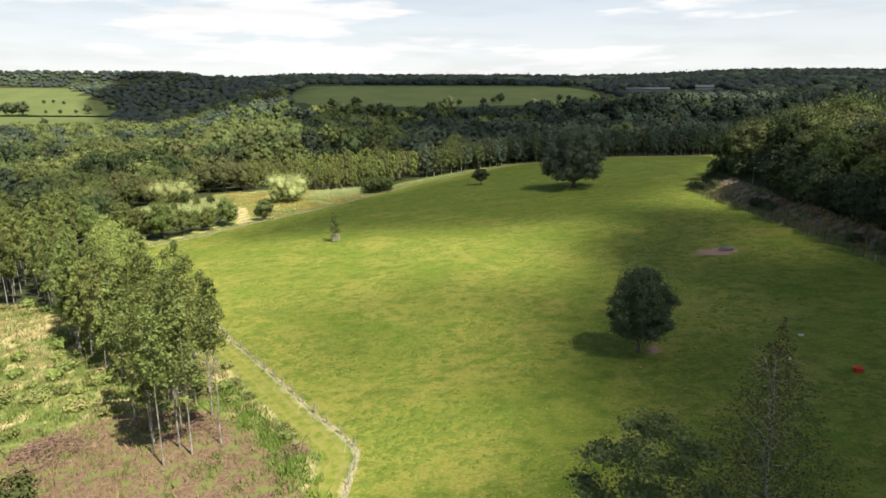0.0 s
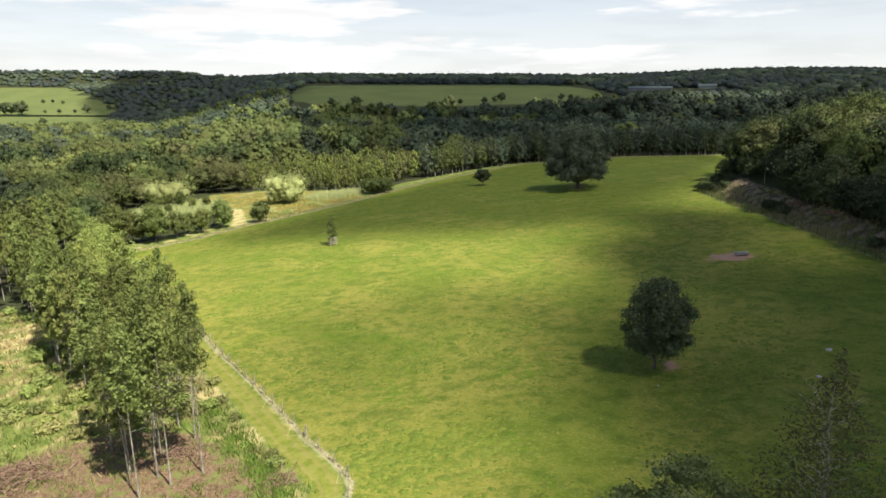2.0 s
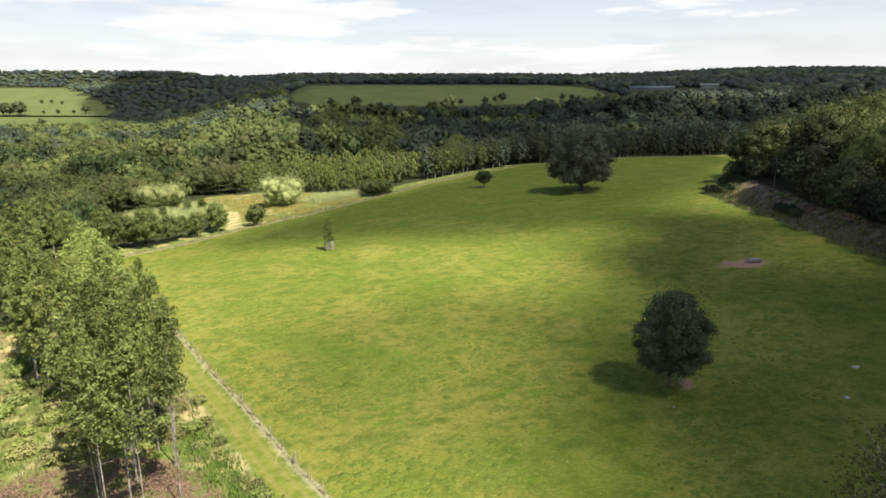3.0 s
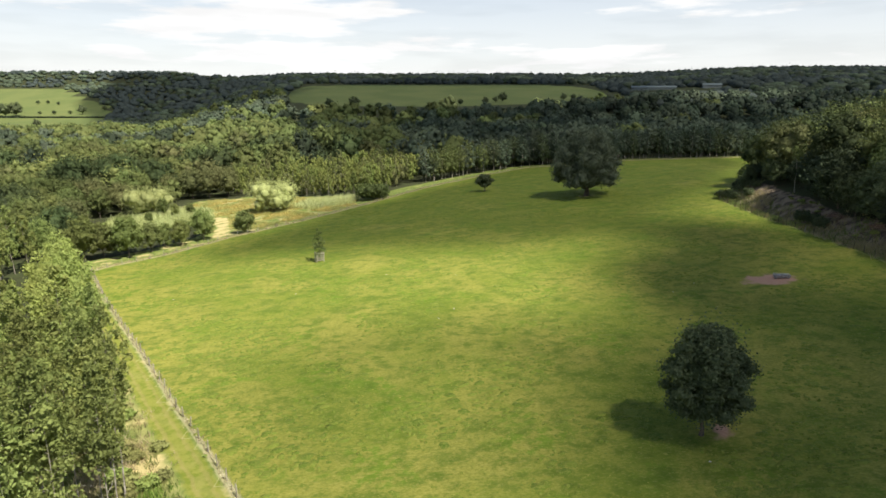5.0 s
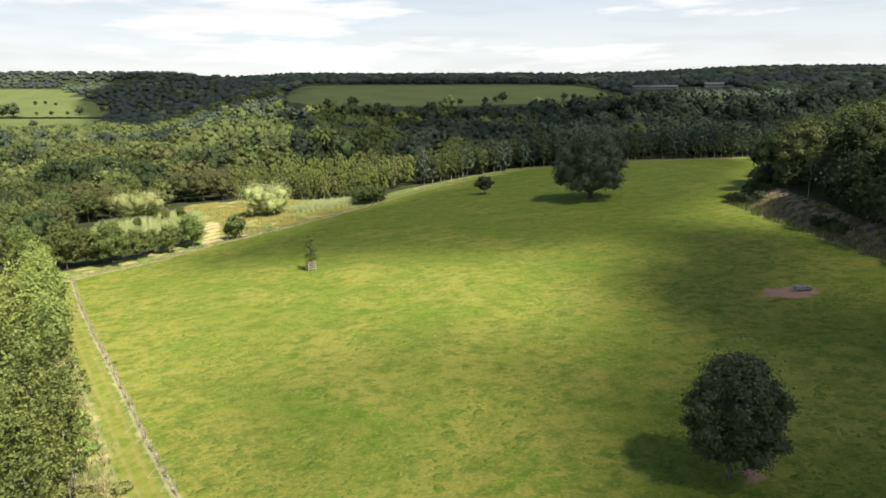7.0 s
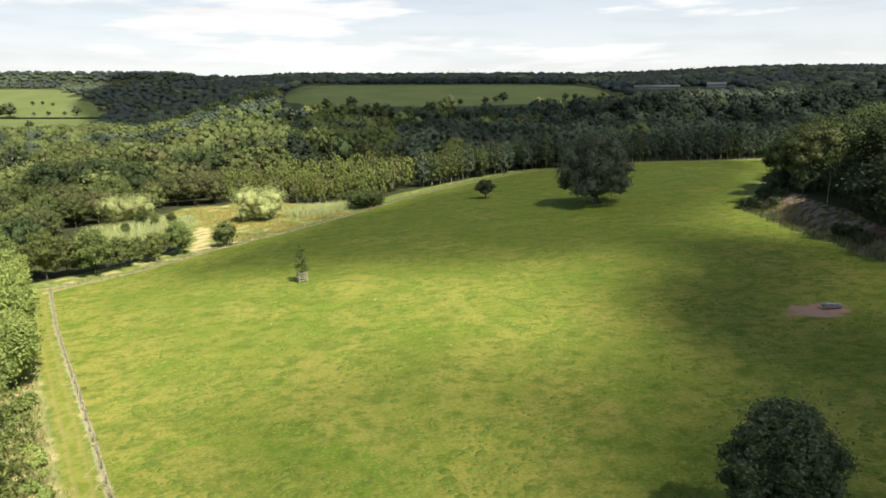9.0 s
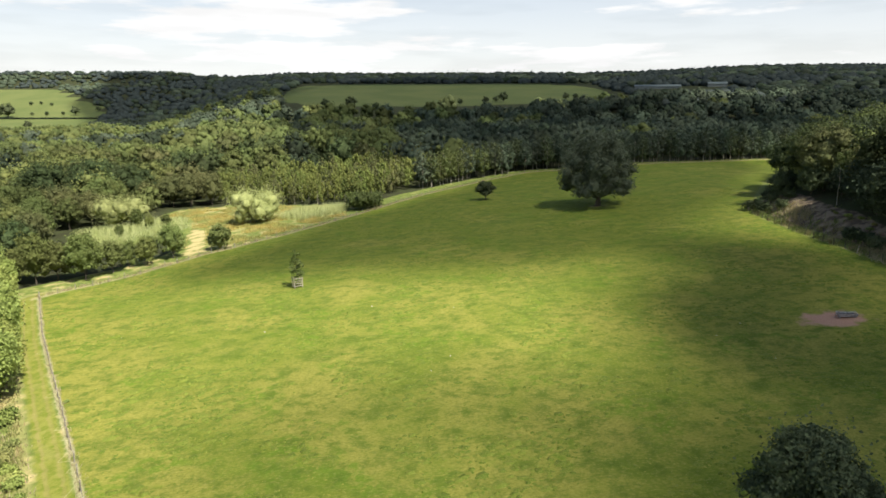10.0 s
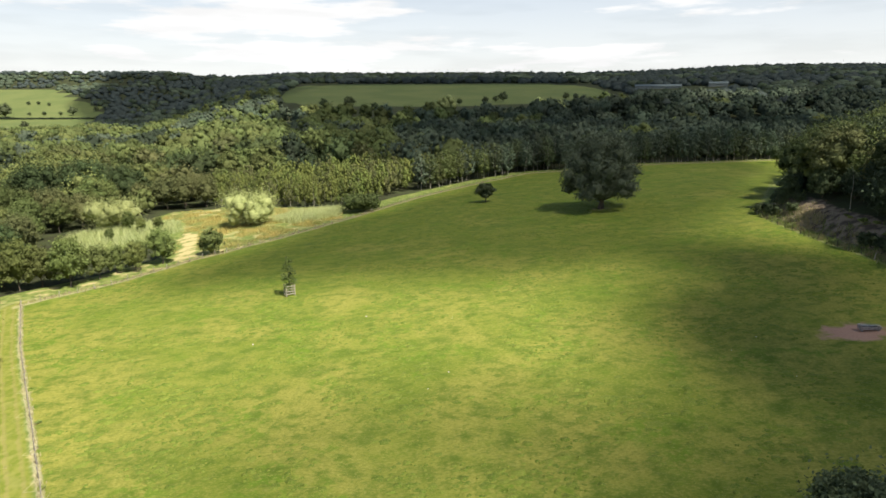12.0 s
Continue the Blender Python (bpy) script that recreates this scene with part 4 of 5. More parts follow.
willow[0].matrix_basis = stand(-60.3, 241.0, 0.0, 1.2)
willow[1].matrix_basis = stand(-113.0, 256.0, 0.0, 1.3)
edge_thorn = make_tree("blackthorn_bush", "low dense dark green blackthorn thicket at the fence", None,
                       leaf_cloud(rng, bush_lobes(rng, 5.8, 14.0, 16), 3200, 0.30, 0.66, loose=0.7, fuzz=0.4), BARK, LEAF_MID, "bush")
edge_thorn.matrix_basis = stand(-26.0, 254.0, 0.5)

# ---- woods: nearest rows tree by tree, the rest as joined stands ----
def wood_lobes(r, height, width, n):
    """A heavy woodland crown: one dome with broad shallow billows, flatter below, its top off centre."""
    mid, half = height * 0.50, height * 0.48
    out = [(0, 0, mid, width * 0.42, width * 0.42, half * 0.92)]
    for i in range(n):
        t = -0.55 + 1.45 * (i + r.random()) / n
        ring = math.sqrt(max(0.03, 1 - t * t)) * width * 0.5
        a = 2.4 * i + r.uniform(-0.6, 0.6)
        e = width * r.uniform(0.10, 0.19)
        k = ring - e * r.uniform(0.65, 1.1)
        out.append((math.cos(a) * k, math.sin(a) * k, mid + t * half * 0.8, e, e, e * r.uniform(0.75, 1.0)))
    return out


def crown(r, height, width, leaves, size, lumps=13, mesh=(3, 6)):
    return leaf_cloud(r, wood_lobes(r, height, width, lumps), leaves, size, 0.66, low=-0.3, loose=0.75, mesh=mesh, narrow=0.6, rag=0.22, fuzz=0.45)


WOOD_LEAVES = (LEAF_MID, LEAF_DEEP, LEAF_OLIVE, LEAF_LIGHT, LEAF_DARK)
WOOD_LABELS = ("leafy mid-green woodland tree", "dark-leaved oak in the wood", "olive-green sallow tree in the wood", "bright light-green ash tree in the wood", "very dark broad woodland tree")
near_wood = []
for k, (hh, ww) in enumerate(((14.5, 12.5), (15.5, 14.5), (13, 11), (13, 11), (16, 14))):
    near_wood.append(make_tree("woodland_tree", WOOD_LABELS[k], stem(rng, hh * 0.75, 0.24, 6, 3.5, 0.25, 0.03, 5), crown(rng, hh, ww, 2100, 0.27, 20, (3, 5)), BARK, WOOD_LEAVES[k], group="woodland trees"))
LEFT_WOOD = [(-106, 190), (-122, 222), (-126, 252), (-118, 276), (-104, 292), (-92, 300), (-106, 316), (-116, 350), (-72, 366), (-24, 382), (10, 384), (-60, 430), (-420, 430), (-300, 230), (-170, 130), (-125, 150), (-112, 176)]
left_spots = scatter(rng, LEFT_WOOD, 9.6)
left_spots = left_spots[left_spots[:, 0] > -0.82 * left_spots[:, 1] - 10]
RIGHT_WOOD = [(88, 110), (90, 160), (92, 182), (89, 199), (104, 225), (128, 258), (170, 308), (206, 358), (240, 390), (205, 200), (170, 60), (120, 40), (88, 50)]
right_spots = scatter(rng, RIGHT_WOOD, 8.2)
right_spots = right_spots[right_spots[:, 0] < 0.80 * right_spots[:, 1] + 15]
OAK_GROUP = [(-157, 287, 1.45), (-142, 293, 1.5), (-127, 297, 1.3), (-149, 302, 1.4), (-168, 296, 1.2)]
BACK_ROW = [(-95.5, 297), (-104, 296), (-112.5, 299), (-121, 295), (-130, 292), (-99, 305), (-108, 307), (-117, 306)]


def species(x, y):
    """Trees of a kind stand together: which of the five kinds grows here."""
    s = noise.noise(Vector((x * 0.021, y * 0.021, 3.3))) + rng.normal(0, 0.13)
    if y < 285:
        return 4 if s < -0.45 else 1 if s < -0.28 else 0 if s < 0.10 else 2 if s < 0.3 else 3
    return 4 if s < -0.30 else 1 if s < -0.06 else 0 if s < 0.14 else 2 if s < 0.24 else 3


def clear_of(x, y):
    return all(math.hypot(x - a, y - b) > 11 for a, b, _ in OAK_GROUP) and all(math.hypot(x - a, y - b) > 8 for a, b in BACK_ROW)


def split_rank(spots, score, count):
    order = np.argsort(score)
    return spots[order[:count]], spots[order[count:]]


left_spots = np.array([q for q in left_spots if clear_of(*q)])
near_l, rest_l = split_rank(left_spots, left_spots[:, 1] - 0.15 * np.abs(left_spots[:, 0]), 110)
near_r, rest_r = split_rank(right_spots, right_spots[:, 0] - 0.45 * np.maximum(0, right_spots[:, 1] - 200), 80)
for x, y in near_l:
    set_copy(near_wood[species(x, y)], x, y, rng, 0.55 if y < 240 else 0.75, 0.95 if y < 240 else 1.2)
for x, y in near_r:
    set_copy(near_wood[rng.choice(5, p=[0.46, 0.26, 0.18, 0.04, 0.06])], x, y, rng, 0.95, 1.25)
for x, y in BACK_ROW:
    set_copy(near_wood[2], x, y, rng, 0.92, 1.08)
for x, y, k in OAK_GROUP:
    set_copy(near_wood[1], x, y, rng, k, k)
for k in range(5):
    near_wood[k].matrix_basis = stand(*[(-124, 205), (93, 168), (-116, 213), (-130, 226), (99, 188)][k])

kinds = [(*crown(np.random.default_rng(21 + k), (15.0, 15.5, 14.0, 14.5, 16.0)[k], 15.0, 620, 0.37, 14, (3, 5)), WOOD_LEAVES[k]) for k in range(5)]
mass("wood_left", "dense mixed green broad-leaved wood in the valley", kinds,
     [(x, y, rng.uniform(0.6, 0.9) * (1.0 + 0.55 * (rng.random() < 0.35)), species(x, y), rng.uniform(0, 6)) for x, y in rest_l])
mass("wood_right", "dark mixed broad-leaved wood on the rising slope", kinds,
     [(x, y, rng.uniform(0.95, 1.3), rng.choice(5, p=[0.46, 0.26, 0.18, 0.04, 0.06]), rng.uniform(0, 6)) for x, y in rest_r])

# young plantation behind the marsh: nearest trees one by one, the rest joined
YOUNG = [(-90, 299), (-64, 281), (-36, 270), (-27, 281), (-8, 308), (8, 330), (38, 354), (30, 374), (-24, 378), (-72, 362), (-112, 346), (-103, 313)]
young = [make_tree("young_tree", "slender yellow-green young plantation tree", stem(rng, hh * 0.8, 0.1, 4, 1.6, 0.3, 0.01, 5),
                   leaf_cloud(rng, spray_lobes(rng, hh, ww, 0.8, 15, 2.1), 300, 0.30, 0.72, cores=15, loose=0.6, mesh=(2, 5), narrow=0.5), BARK_PALE, m, group="young plantation trees")
         for hh, ww, m in ((11.5, 6.4, LEAF_YOUNG), (10.0, 6.0, LEAF_YOUNG), (12.2, 6.2, LEAF_OLIVE))]
young_spots = scatter(rng, YOUNG, 5.0)
near_y, rest_y = split_rank(young_spots, young_spots[:, 1] + 0.35 * young_spots[:, 0], 90)
for k, (x, y) in enumerate(near_y):
    if k < 3:
        young[k].matrix_basis = stand(x, y, k)
    else:
        set_copy(young[int(rng.choice(3, p=[0.4, 0.35, 0.25]))], x, y, rng, 0.75, 1.1)
young_kinds = [(*leaf_cloud(rng, spray_lobes(rng, hh, 6.4, 3.0, 12, 2.2), 150, 0.36, 0.78, cores=12, loose=0.5, mesh=(2, 5), narrow=0.55), m) for hh, m in ((11.5, LEAF_YOUNG), (10.5, LEAF_YOUNG), (12.5, LEAF_OLIVE))]
mass("young_plantation", "close stand of yellow-green young trees behind the marsh", young_kinds,
     [(x, y, rng.uniform(0.75, 1.15), int(rng.choice(3, p=[0.45, 0.3, 0.25])), rng.uniform(0, 6)) for x, y in rest_y])

# leafy front rank of the right-hand wood, boughs almost to the ground
front = [make_tree("wood_edge_tree", lab, stem(rng, 9.0, 0.2, 8, 3.0, 0.12), leaf_cloud(rng, dome_lobes(rng, hh, ww, 0.2, 26, 0.12, 0.2), 3000, 0.26, 0.62, cores=27, mesh=(3, 5), rag=0.2, loose=0.7, fuzz=0.45), BARK, m, group="wood edge trees")
         for hh, ww, m, lab in ((12.0, 10.5, LEAF_OAK, "bushy mid-green tree at the wood's edge"), (10.5, 10.5, LEAF_DARK, "bushy dark tree at the wood's edge"))]
RANK = [(86.0, 196.0), (92.0, 202.0), (89.5, 188.0), (92.5, 181.0), (91.0, 170.0), (88.5, 163.0), (86.5, 155.0), (85.5, 147.5), (85.5, 140.0), (84.5, 132.5), (85.0, 125.0), (84.5, 117.5), (85.0, 109.0), (84.5, 100.0),
        (99.0, 213.0), (105.0, 222.0), (112.0, 232.0), (119.0, 243.0), (127.0, 254.0), (136.0, 265.0), (146.0, 277.0), (157.0, 290.0)]
for k, (x, y) in enumerate(RANK):
    if k < 2:
        front[k].matrix_basis = stand(x, y, k, 0.55)
    else:
        set_copy(front[(k * 7 // 3) % 2], x, y, rng, 0.5 if k < 4 or k > 13 else 0.75, 0.75 if k < 4 or k > 13 else 1.1)

# plantation of slim trees behind the far fence
PLANTATION = [(-8, 297), (15, 318), (40, 338), (92, 333), (132, 349), (190, 372), (190, 386), (130, 363), (92, 347), (38, 354), (8, 330), (-12, 304)]
slim = [make_tree("plantation_tree", "slim straight plantation tree with bare lower stem", stem(rng, 14.5, 0.14, 5, 2.0, 0.35, 0.01, 5),
                  leaf_cloud(rng, slim_lobes(rng, 15.8, 5.8, 3.0, 16), 520, 0.40, 0.6, cores=4), BARK_PALE, m, group="plantation trees") for m in (LEAF_BELT, LEAF_OAK, LEAF_BELT)]
slim.append(make_tree("plantation_tree", "slim mid-green plantation tree with pale bare stem", stem(rng, 13.5, 0.15, 5, 2.0, 0.35, 0.01, 5),
                      leaf_cloud(rng, slim_lobes(rng, 14.5, 6.2, 3.4, 16), 620, 0.34, 0.6, cores=6, fuzz=0.3), BARK_PALE, LEAF_MID, group="plantation trees"))
slim[3].matrix_basis = stand(3.0, 314.0)
for k, (x, y) in enumerate(scatter(rng, PLANTATION, 5.0)):
    if k < 3:
        slim[k].matrix_basis = stand(x, y)
    else:
        set_copy(slim[3 if x < 16 + 14 * math.sin(k) else k % 3], x, y, rng, 0.8, 1.1)

# far woods
def far_kinds(seed, count, size, lumps):
    r, out = np.random.default_rng(seed), []
    for k, m in enumerate((LEAF_FAR_HAZE, LEAF_DARK, LEAF_FAR_HAZE, LEAF_BELT, LEAF_MID)):
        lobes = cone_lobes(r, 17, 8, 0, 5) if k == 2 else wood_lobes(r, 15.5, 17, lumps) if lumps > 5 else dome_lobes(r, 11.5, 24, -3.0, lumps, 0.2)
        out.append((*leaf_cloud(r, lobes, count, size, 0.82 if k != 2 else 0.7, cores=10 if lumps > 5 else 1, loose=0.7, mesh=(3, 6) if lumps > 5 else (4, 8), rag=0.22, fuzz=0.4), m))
    return out


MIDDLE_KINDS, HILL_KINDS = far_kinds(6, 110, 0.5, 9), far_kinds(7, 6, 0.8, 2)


YARD = [(250, 822), (310, 802), (385, 812), (388, 883), (318, 912), (252, 927)]


def open_land(x, y):
    p, q = np.array(x), np.array(y)
    return max(float(poly_in(p, q, FIELD_MID)), float(poly_in(p, q, FIELD_LEFT))) > -5 or float(poly_in(p, q, YARD)) > 0


def kind_of(x, y, weights, r):
    """A kind by the weights, alike among neighbours."""
    s = 0.5 + 0.9 * noise.noise(Vector((x * 0.014, y * 0.014, 7.7))) + r.normal(0, 0.14)
    return int(np.searchsorted(np.cumsum(weights), min(max(s, 0.001), 0.999)))


def far_wood(name, label, trees, poly, gap, weights, seed, lo=0.8, hi=1.2, green=None):
    r = np.random.default_rng(seed)
    spots = [(x, y) for x, y in scatter(r, poly, gap, grow=lambda y: 0.9 + y / 2400) if not open_land(x, y)]
    return mass(name, label, trees, [(x, y, r.uniform(lo, hi), kind_of(x, y, green if green and x < -30 else weights, r), r.uniform(0, 6)) for x, y in spots])


far_wood("wood_middle", "broad belt of dark green woodland beyond the meadow", MIDDLE_KINDS, [(-420, 420), (-60, 420), (0, 345), (30, 358), (92, 353), (190, 392), (330, 420), (480, 560), (520, 700), (250, 770), (150, 715), (60, 674), (-60, 656), (-150, 662), (-215, 740), (-300, 800), (-420, 700), (-600, 620)], 13.5, [0.0, 0.25, 0.0, 0.6, 0.15], 31, 0.7, 1.25, [0.0, 0.10, 0.0, 0.22, 0.68])
far_wood("wood_valley", "pale and dark green woodland across the valley floor", MIDDLE_KINDS, [(-600, 620), (-420, 700), (-160, 690), (-210, 850), (-420, 955), (-500, 950), (-440, 760), (-700, 690), (-600, 500), (-420, 420), (-520, 420)], 13.5, [0.05, 0.05, 0.0, 0.35, 0.55], 32)
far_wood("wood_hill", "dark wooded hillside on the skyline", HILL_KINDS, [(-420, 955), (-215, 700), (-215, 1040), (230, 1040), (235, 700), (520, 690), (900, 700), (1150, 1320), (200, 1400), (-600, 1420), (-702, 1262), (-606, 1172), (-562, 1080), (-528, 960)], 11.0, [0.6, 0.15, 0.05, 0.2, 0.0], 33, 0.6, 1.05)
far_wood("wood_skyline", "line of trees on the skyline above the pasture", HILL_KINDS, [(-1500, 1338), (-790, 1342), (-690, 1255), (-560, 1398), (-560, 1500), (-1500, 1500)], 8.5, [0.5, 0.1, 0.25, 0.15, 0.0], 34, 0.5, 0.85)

lone = copy_thing(thorn, Matrix.Identity(4))
lone.matrix_basis = stand(158, 338, 1.0, 1.25)
tagged(lone, "small dark tree at the far end of the meadow")

glade_rng = np.random.default_rng(77)
for x, y in scatter(glade_rng, GLADE, 15.0):
    set_copy(marsh_tree[int(glade_rng.integers(3))], x, y, glade_rng, 0.4, 0.62)


# ---- far pastures: field trees, hedge, long pale sheds ----
rng = np.random.default_rng(41)
field_tree = make_tree("field_tree", "dark round tree standing in the far pasture", stem(rng, 8, 0.35, 6, 3, 0.25),
                       leaf_cloud(rng, wood_lobes(rng, 12.5, 13, 12), 420, 0.45, 0.75, loose=0.7, fuzz=0.4), BARK, LEAF_OAK, group="pasture trees")
spots = [(-97, 716, 1.1), (-127, 732, 0.75), (-69, 707, 0.65), (49, 760, 0.7), (71, 780, 0.95), (62, 776, 0.6), (147, 800, 0.7), (160, 806, 0.6), (20, 752, 0.55),
         (-618, 1110, 1.25), (-590, 940, 1.0), (-735, 1112, 0.8), (-665, 1108, 0.6), (-690, 1108, 0.5), (-640, 1112, 0.55), (-745, 1195, 0.6), (-730, 1200, 0.5), (-705, 1190, 0.5),
         (-715, 1085, 1.9), (-728, 1078, 1.8), (-742, 1082, 1.7), (-600, 1150, 0.8)]
field_tree.matrix_basis = stand(spots[0][0], spots[0][1], 0.5, spots[0][2])
for x, y, s in spots[1:]:
    set_copy(field_tree, x, y, rng, s, s * 1.05, 0.0)
hedge_lobes = [(x, 1067 + rng.uniform(-1, 1), ground_z(x, 1067) + 1.2, 3.4, 2.0, 1.9) for x in np.arange(-860, -556, 4.0)]
hedge = new("hedge", fast_mesh("hedge", *leaf_cloud(rng, hedge_lobes, 1600, 1.0, 0.7), [LEAF_DARK]))
tagged(hedge, "long clipped dark hedge across the far pasture", "hedge")
bright_tree = make_tree("field_tree", "yellow-green leafy tree at the foot of the far pasture", stem(rng, 9, 0.35, 6, 3, 0.25),
                        leaf_cloud(rng, dome_lobes(rng, 15, 15, 0.0, 14, 0.17), 500, 0.6, 0.9), BARK, LEAF_WILLOW, group="pasture trees")
bright_tree.matrix_basis = stand(5, 676, 0.3, 1.25)
set_copy(bright_tree, 100, 684, rng, 1.0, 1.05, 0.0)
set_copy(bright_tree, 118, 686, rng, 0.8, 0.85, 0.0)

SHED_ROOF = Mat("shed_roof", rough=0.45, spec=0.4)
SHED_ROOF.colour(SHED_ROOF.mix(SHED_ROOF.noise(0.3, 3), (0.10, 0.125, 0.115), (0.15, 0.175, 0.16)))
SHED_WALL = Mat("shed_wall", rough=0.7)
SHED_WALL.colour(SHED_WALL.mix(SHED_WALL.noise(0.4, 3), (0.18, 0.20, 0.18), (0.26, 0.28, 0.26)))


def shed(x0, y0, x1, y1):
    size = math.hypot(x1 - x0, y1 - y0)
    cx, cy = (x0 + x1) / 2, (y0 + y1) / 2
    base = Matrix.Translation((cx, cy, min(ground_z(x0, y0), ground_z(x1, y1)) - 0.5)) @ Matrix.Rotation(math.atan2(y1 - y0, x1 - x0), 4, "Z")
    root = thing("shed", "long low pale-roofed shed among far woods", "shed", "far sheds", at=base)
    part("wall", bar_mesh("wall", size, 12, 4.0, SHED_WALL.m, 0.05), root)
    bm = bmesh.new()
    h = size / 2 + 0.6
    prof = [(-6.8, 3.8), (0, 6.2), (6.8, 3.8), (6.8, 4.1), (0, 6.55), (-6.8, 4.1)]
    a, b = [bm.verts.new((-h, y, z)) for y, z in prof], [bm.verts.new((h, y, z)) for y, z in prof]
    bm.faces.new(a[::-1])
    bm.faces.new(b)
    for i in range(6):
        j = (i + 1) % 6
        bm.faces.new((a[i], a[j], b[j], b[i]))
    bmesh.ops.recalc_face_normals(bm, faces=bm.faces)
    part("roof", from_bm("roof", bm, SHED_ROOF.m), root)
    return root


shed(262, 913, 318, 896)
shed(350, 886, 372, 880)

# ---- fences ----
post_mesh = []
for k in range(3):
    bm = bmesh.new()
    bmesh.ops.create_cone(bm, cap_ends=True, segments=7, radius1=0.065, radius2=0.058, depth=1.75, matrix=Matrix.Translation((0, 0, 0.52)))
    bmesh.ops.bevel(bm, geom=[e for e in bm.edges if min(v.co.z for v in e.verts) > 1.3], offset=0.012, segments=1, affect="EDGES")
    post_mesh.append(from_bm("post", bm, TIMBER))
strainer_mesh = bar_mesh("strainer", 0.16, 0.16, 1.75, TIMBER)


def walk_line(line, gap):
    out, carry = [], 0.0
    for (ax, ay), (bx, by) in zip(line, line[1:]):
        size = math.hypot(bx - ax, by - ay)
        s = carry
        while s < size:
            out.append((ax + (bx - ax) * s / size, ay + (by - ay) * s / size))
            s += gap
        carry = s - size
    return out


POST_DARK = bark_material("lichened_post", (0.060, 0.055, 0.042), (0.130, 0.118, 0.090), 8.0)
dark_posts = [m.copy() for m in post_mesh]
for m in dark_posts:
    m.materials[0] = POST_DARK


def fence(label, line, gap, seed, posts=post_mesh):
    r = np.random.default_rng(seed)
    root = thing("fence", label, "fence", "field fences")
    run = walk_line(line, gap)
    for k, (x, y) in enumerate(run):
        big = k % 14 == 0
        p = part("strainer" if big else "post", strainer_mesh if big else posts[k % 3], root)
        p.matrix_basis = Matrix.Translation((x, y, ground_z(x, y) - (0.4 if big else 0))) @ Matrix.Rotation(r.normal(0, 0.05), 4, "X") @ Matrix.Rotation(r.normal(0, 0.05), 4, "Y") @ Matrix.Rotation(r.uniform(0, 6), 4, "Z")
    for z in (0.35, 0.7, 1.1):
        v, q = tube([(x, y, ground_z(x, y) + z + r.normal(0, 0.02)) for x, y in run], [0.006] * len(run), 4)
        part("wire", fast_mesh("wire", v, q, [WIRE]), root)
    return root


fence("old post-and-wire fence in long pale grass beside the track", FENCE_LEFT, 3.3, 51)
fence("post-and-wire fence along the far edge of the meadow", FENCE_FAR, 3.4, 52)
fence("post-and-wire fence below the bare wooded bank", FENCE_RIGHT, 3.2, 53, dark_posts)


# ---- grasses ----
def blades(name, label, spots, height, width, per, mats, spread=0.25, lean=0.5, seed=0):
    """Tufts of narrow triangles; spots: rows of x, y, size."""
    r = np.random.default_rng(seed)
    spots = np.repeat(np.asarray(spots, float), per, axis=0)
    n = len(spots)
    size = spots[:, 2] * r.uniform(0.6, 1.25, n)
    x, y = spots[:, 0] + r.normal(0, spread, n) * spots[:, 2], spots[:, 1] + r.normal(0, spread, n) * spots[:, 2]
    z = land(x, y) - 0.04
    a = r.uniform(0, 6.283, n)
    b = r.uniform(0, 6.283, n)
    w, h, t = width * size / 2, height * size, lean * height * size * r.uniform(0.2, 1.0, n)
    p0 = np.stack([x - np.cos(a) * w, y - np.sin(a) * w, z], 1)
    p1 = np.stack([x + np.cos(a) * w, y + np.sin(a) * w, z], 1)
    p2 = np.stack([x + np.cos(b) * t, y + np.sin(b) * t, z + h], 1)
    v = np.stack([p0, p1, p2], 1).reshape(-1, 3)
    ob = new(name, fast_mesh(name, v, np.arange(3 * n).reshape(-1, 3), mats))
    return tagged(ob, label, "grass", kind="stuff")


def in_meadow(count, y0, y1, seed):
    r = np.random.default_rng(seed)
    y = y0 + (y1 - y0) * r.random(count) ** 1.5
    x = r.uniform(-85, 90, count)
    keep = (poly_in(x, y, MEADOW) > 0.4) & (np.hypot((x - 55) / 6.5, (y - 121.3) / 4.5) > 1) & (np.hypot(x - 27.8, y - 76.6) > 3)
    return np.stack([x, y, r.uniform(0.6, 1.3, count)], 1)[keep]


def sward(name, label, spots, size, mat, seed):
    """Clumps of bent grass: small crumpled sheets that lie at odd angles close to the ground."""
    r = np.random.default_rng(seed)
    n = len(spots)
    c = np.stack([spots[:, 0], spots[:, 1], land(spots[:, 0], spots[:, 1]) + r.uniform(0.02, 0.06, n)], 1)
    up = np.stack([r.normal(0, 0.11, n), r.normal(0, 0.11, n), np.ones(n)], 1)
    up /= np.linalg.norm(up, axis=1)[:, None]
    a = np.cross(up, r.normal(size=(n, 3)))
    a /= np.linalg.norm(a, axis=1)[:, None]
    b = np.cross(up, a)
    s = size * spots[:, 2:3] * r.uniform(0.5, 1.5, (n, 1))
    w = s * r.uniform(0.35, 0.8, (n, 1))
    v = np.stack([c - a * s - up * s * 0.05, c - b * w, c + a * s - up * s * 0.05, c + b * w], 1).reshape(-1, 3)
    ob = new(name, fast_mesh(name, v, np.arange(4 * n).reshape(-1, 4), [mat]))
    return tagged(ob, label, "grass", kind="stuff")


sward("meadow_grass", "grazed green meadow grass in short bent clumps", in_meadow(24000, 48, 200, 61), 0.15, SWARD, 62)


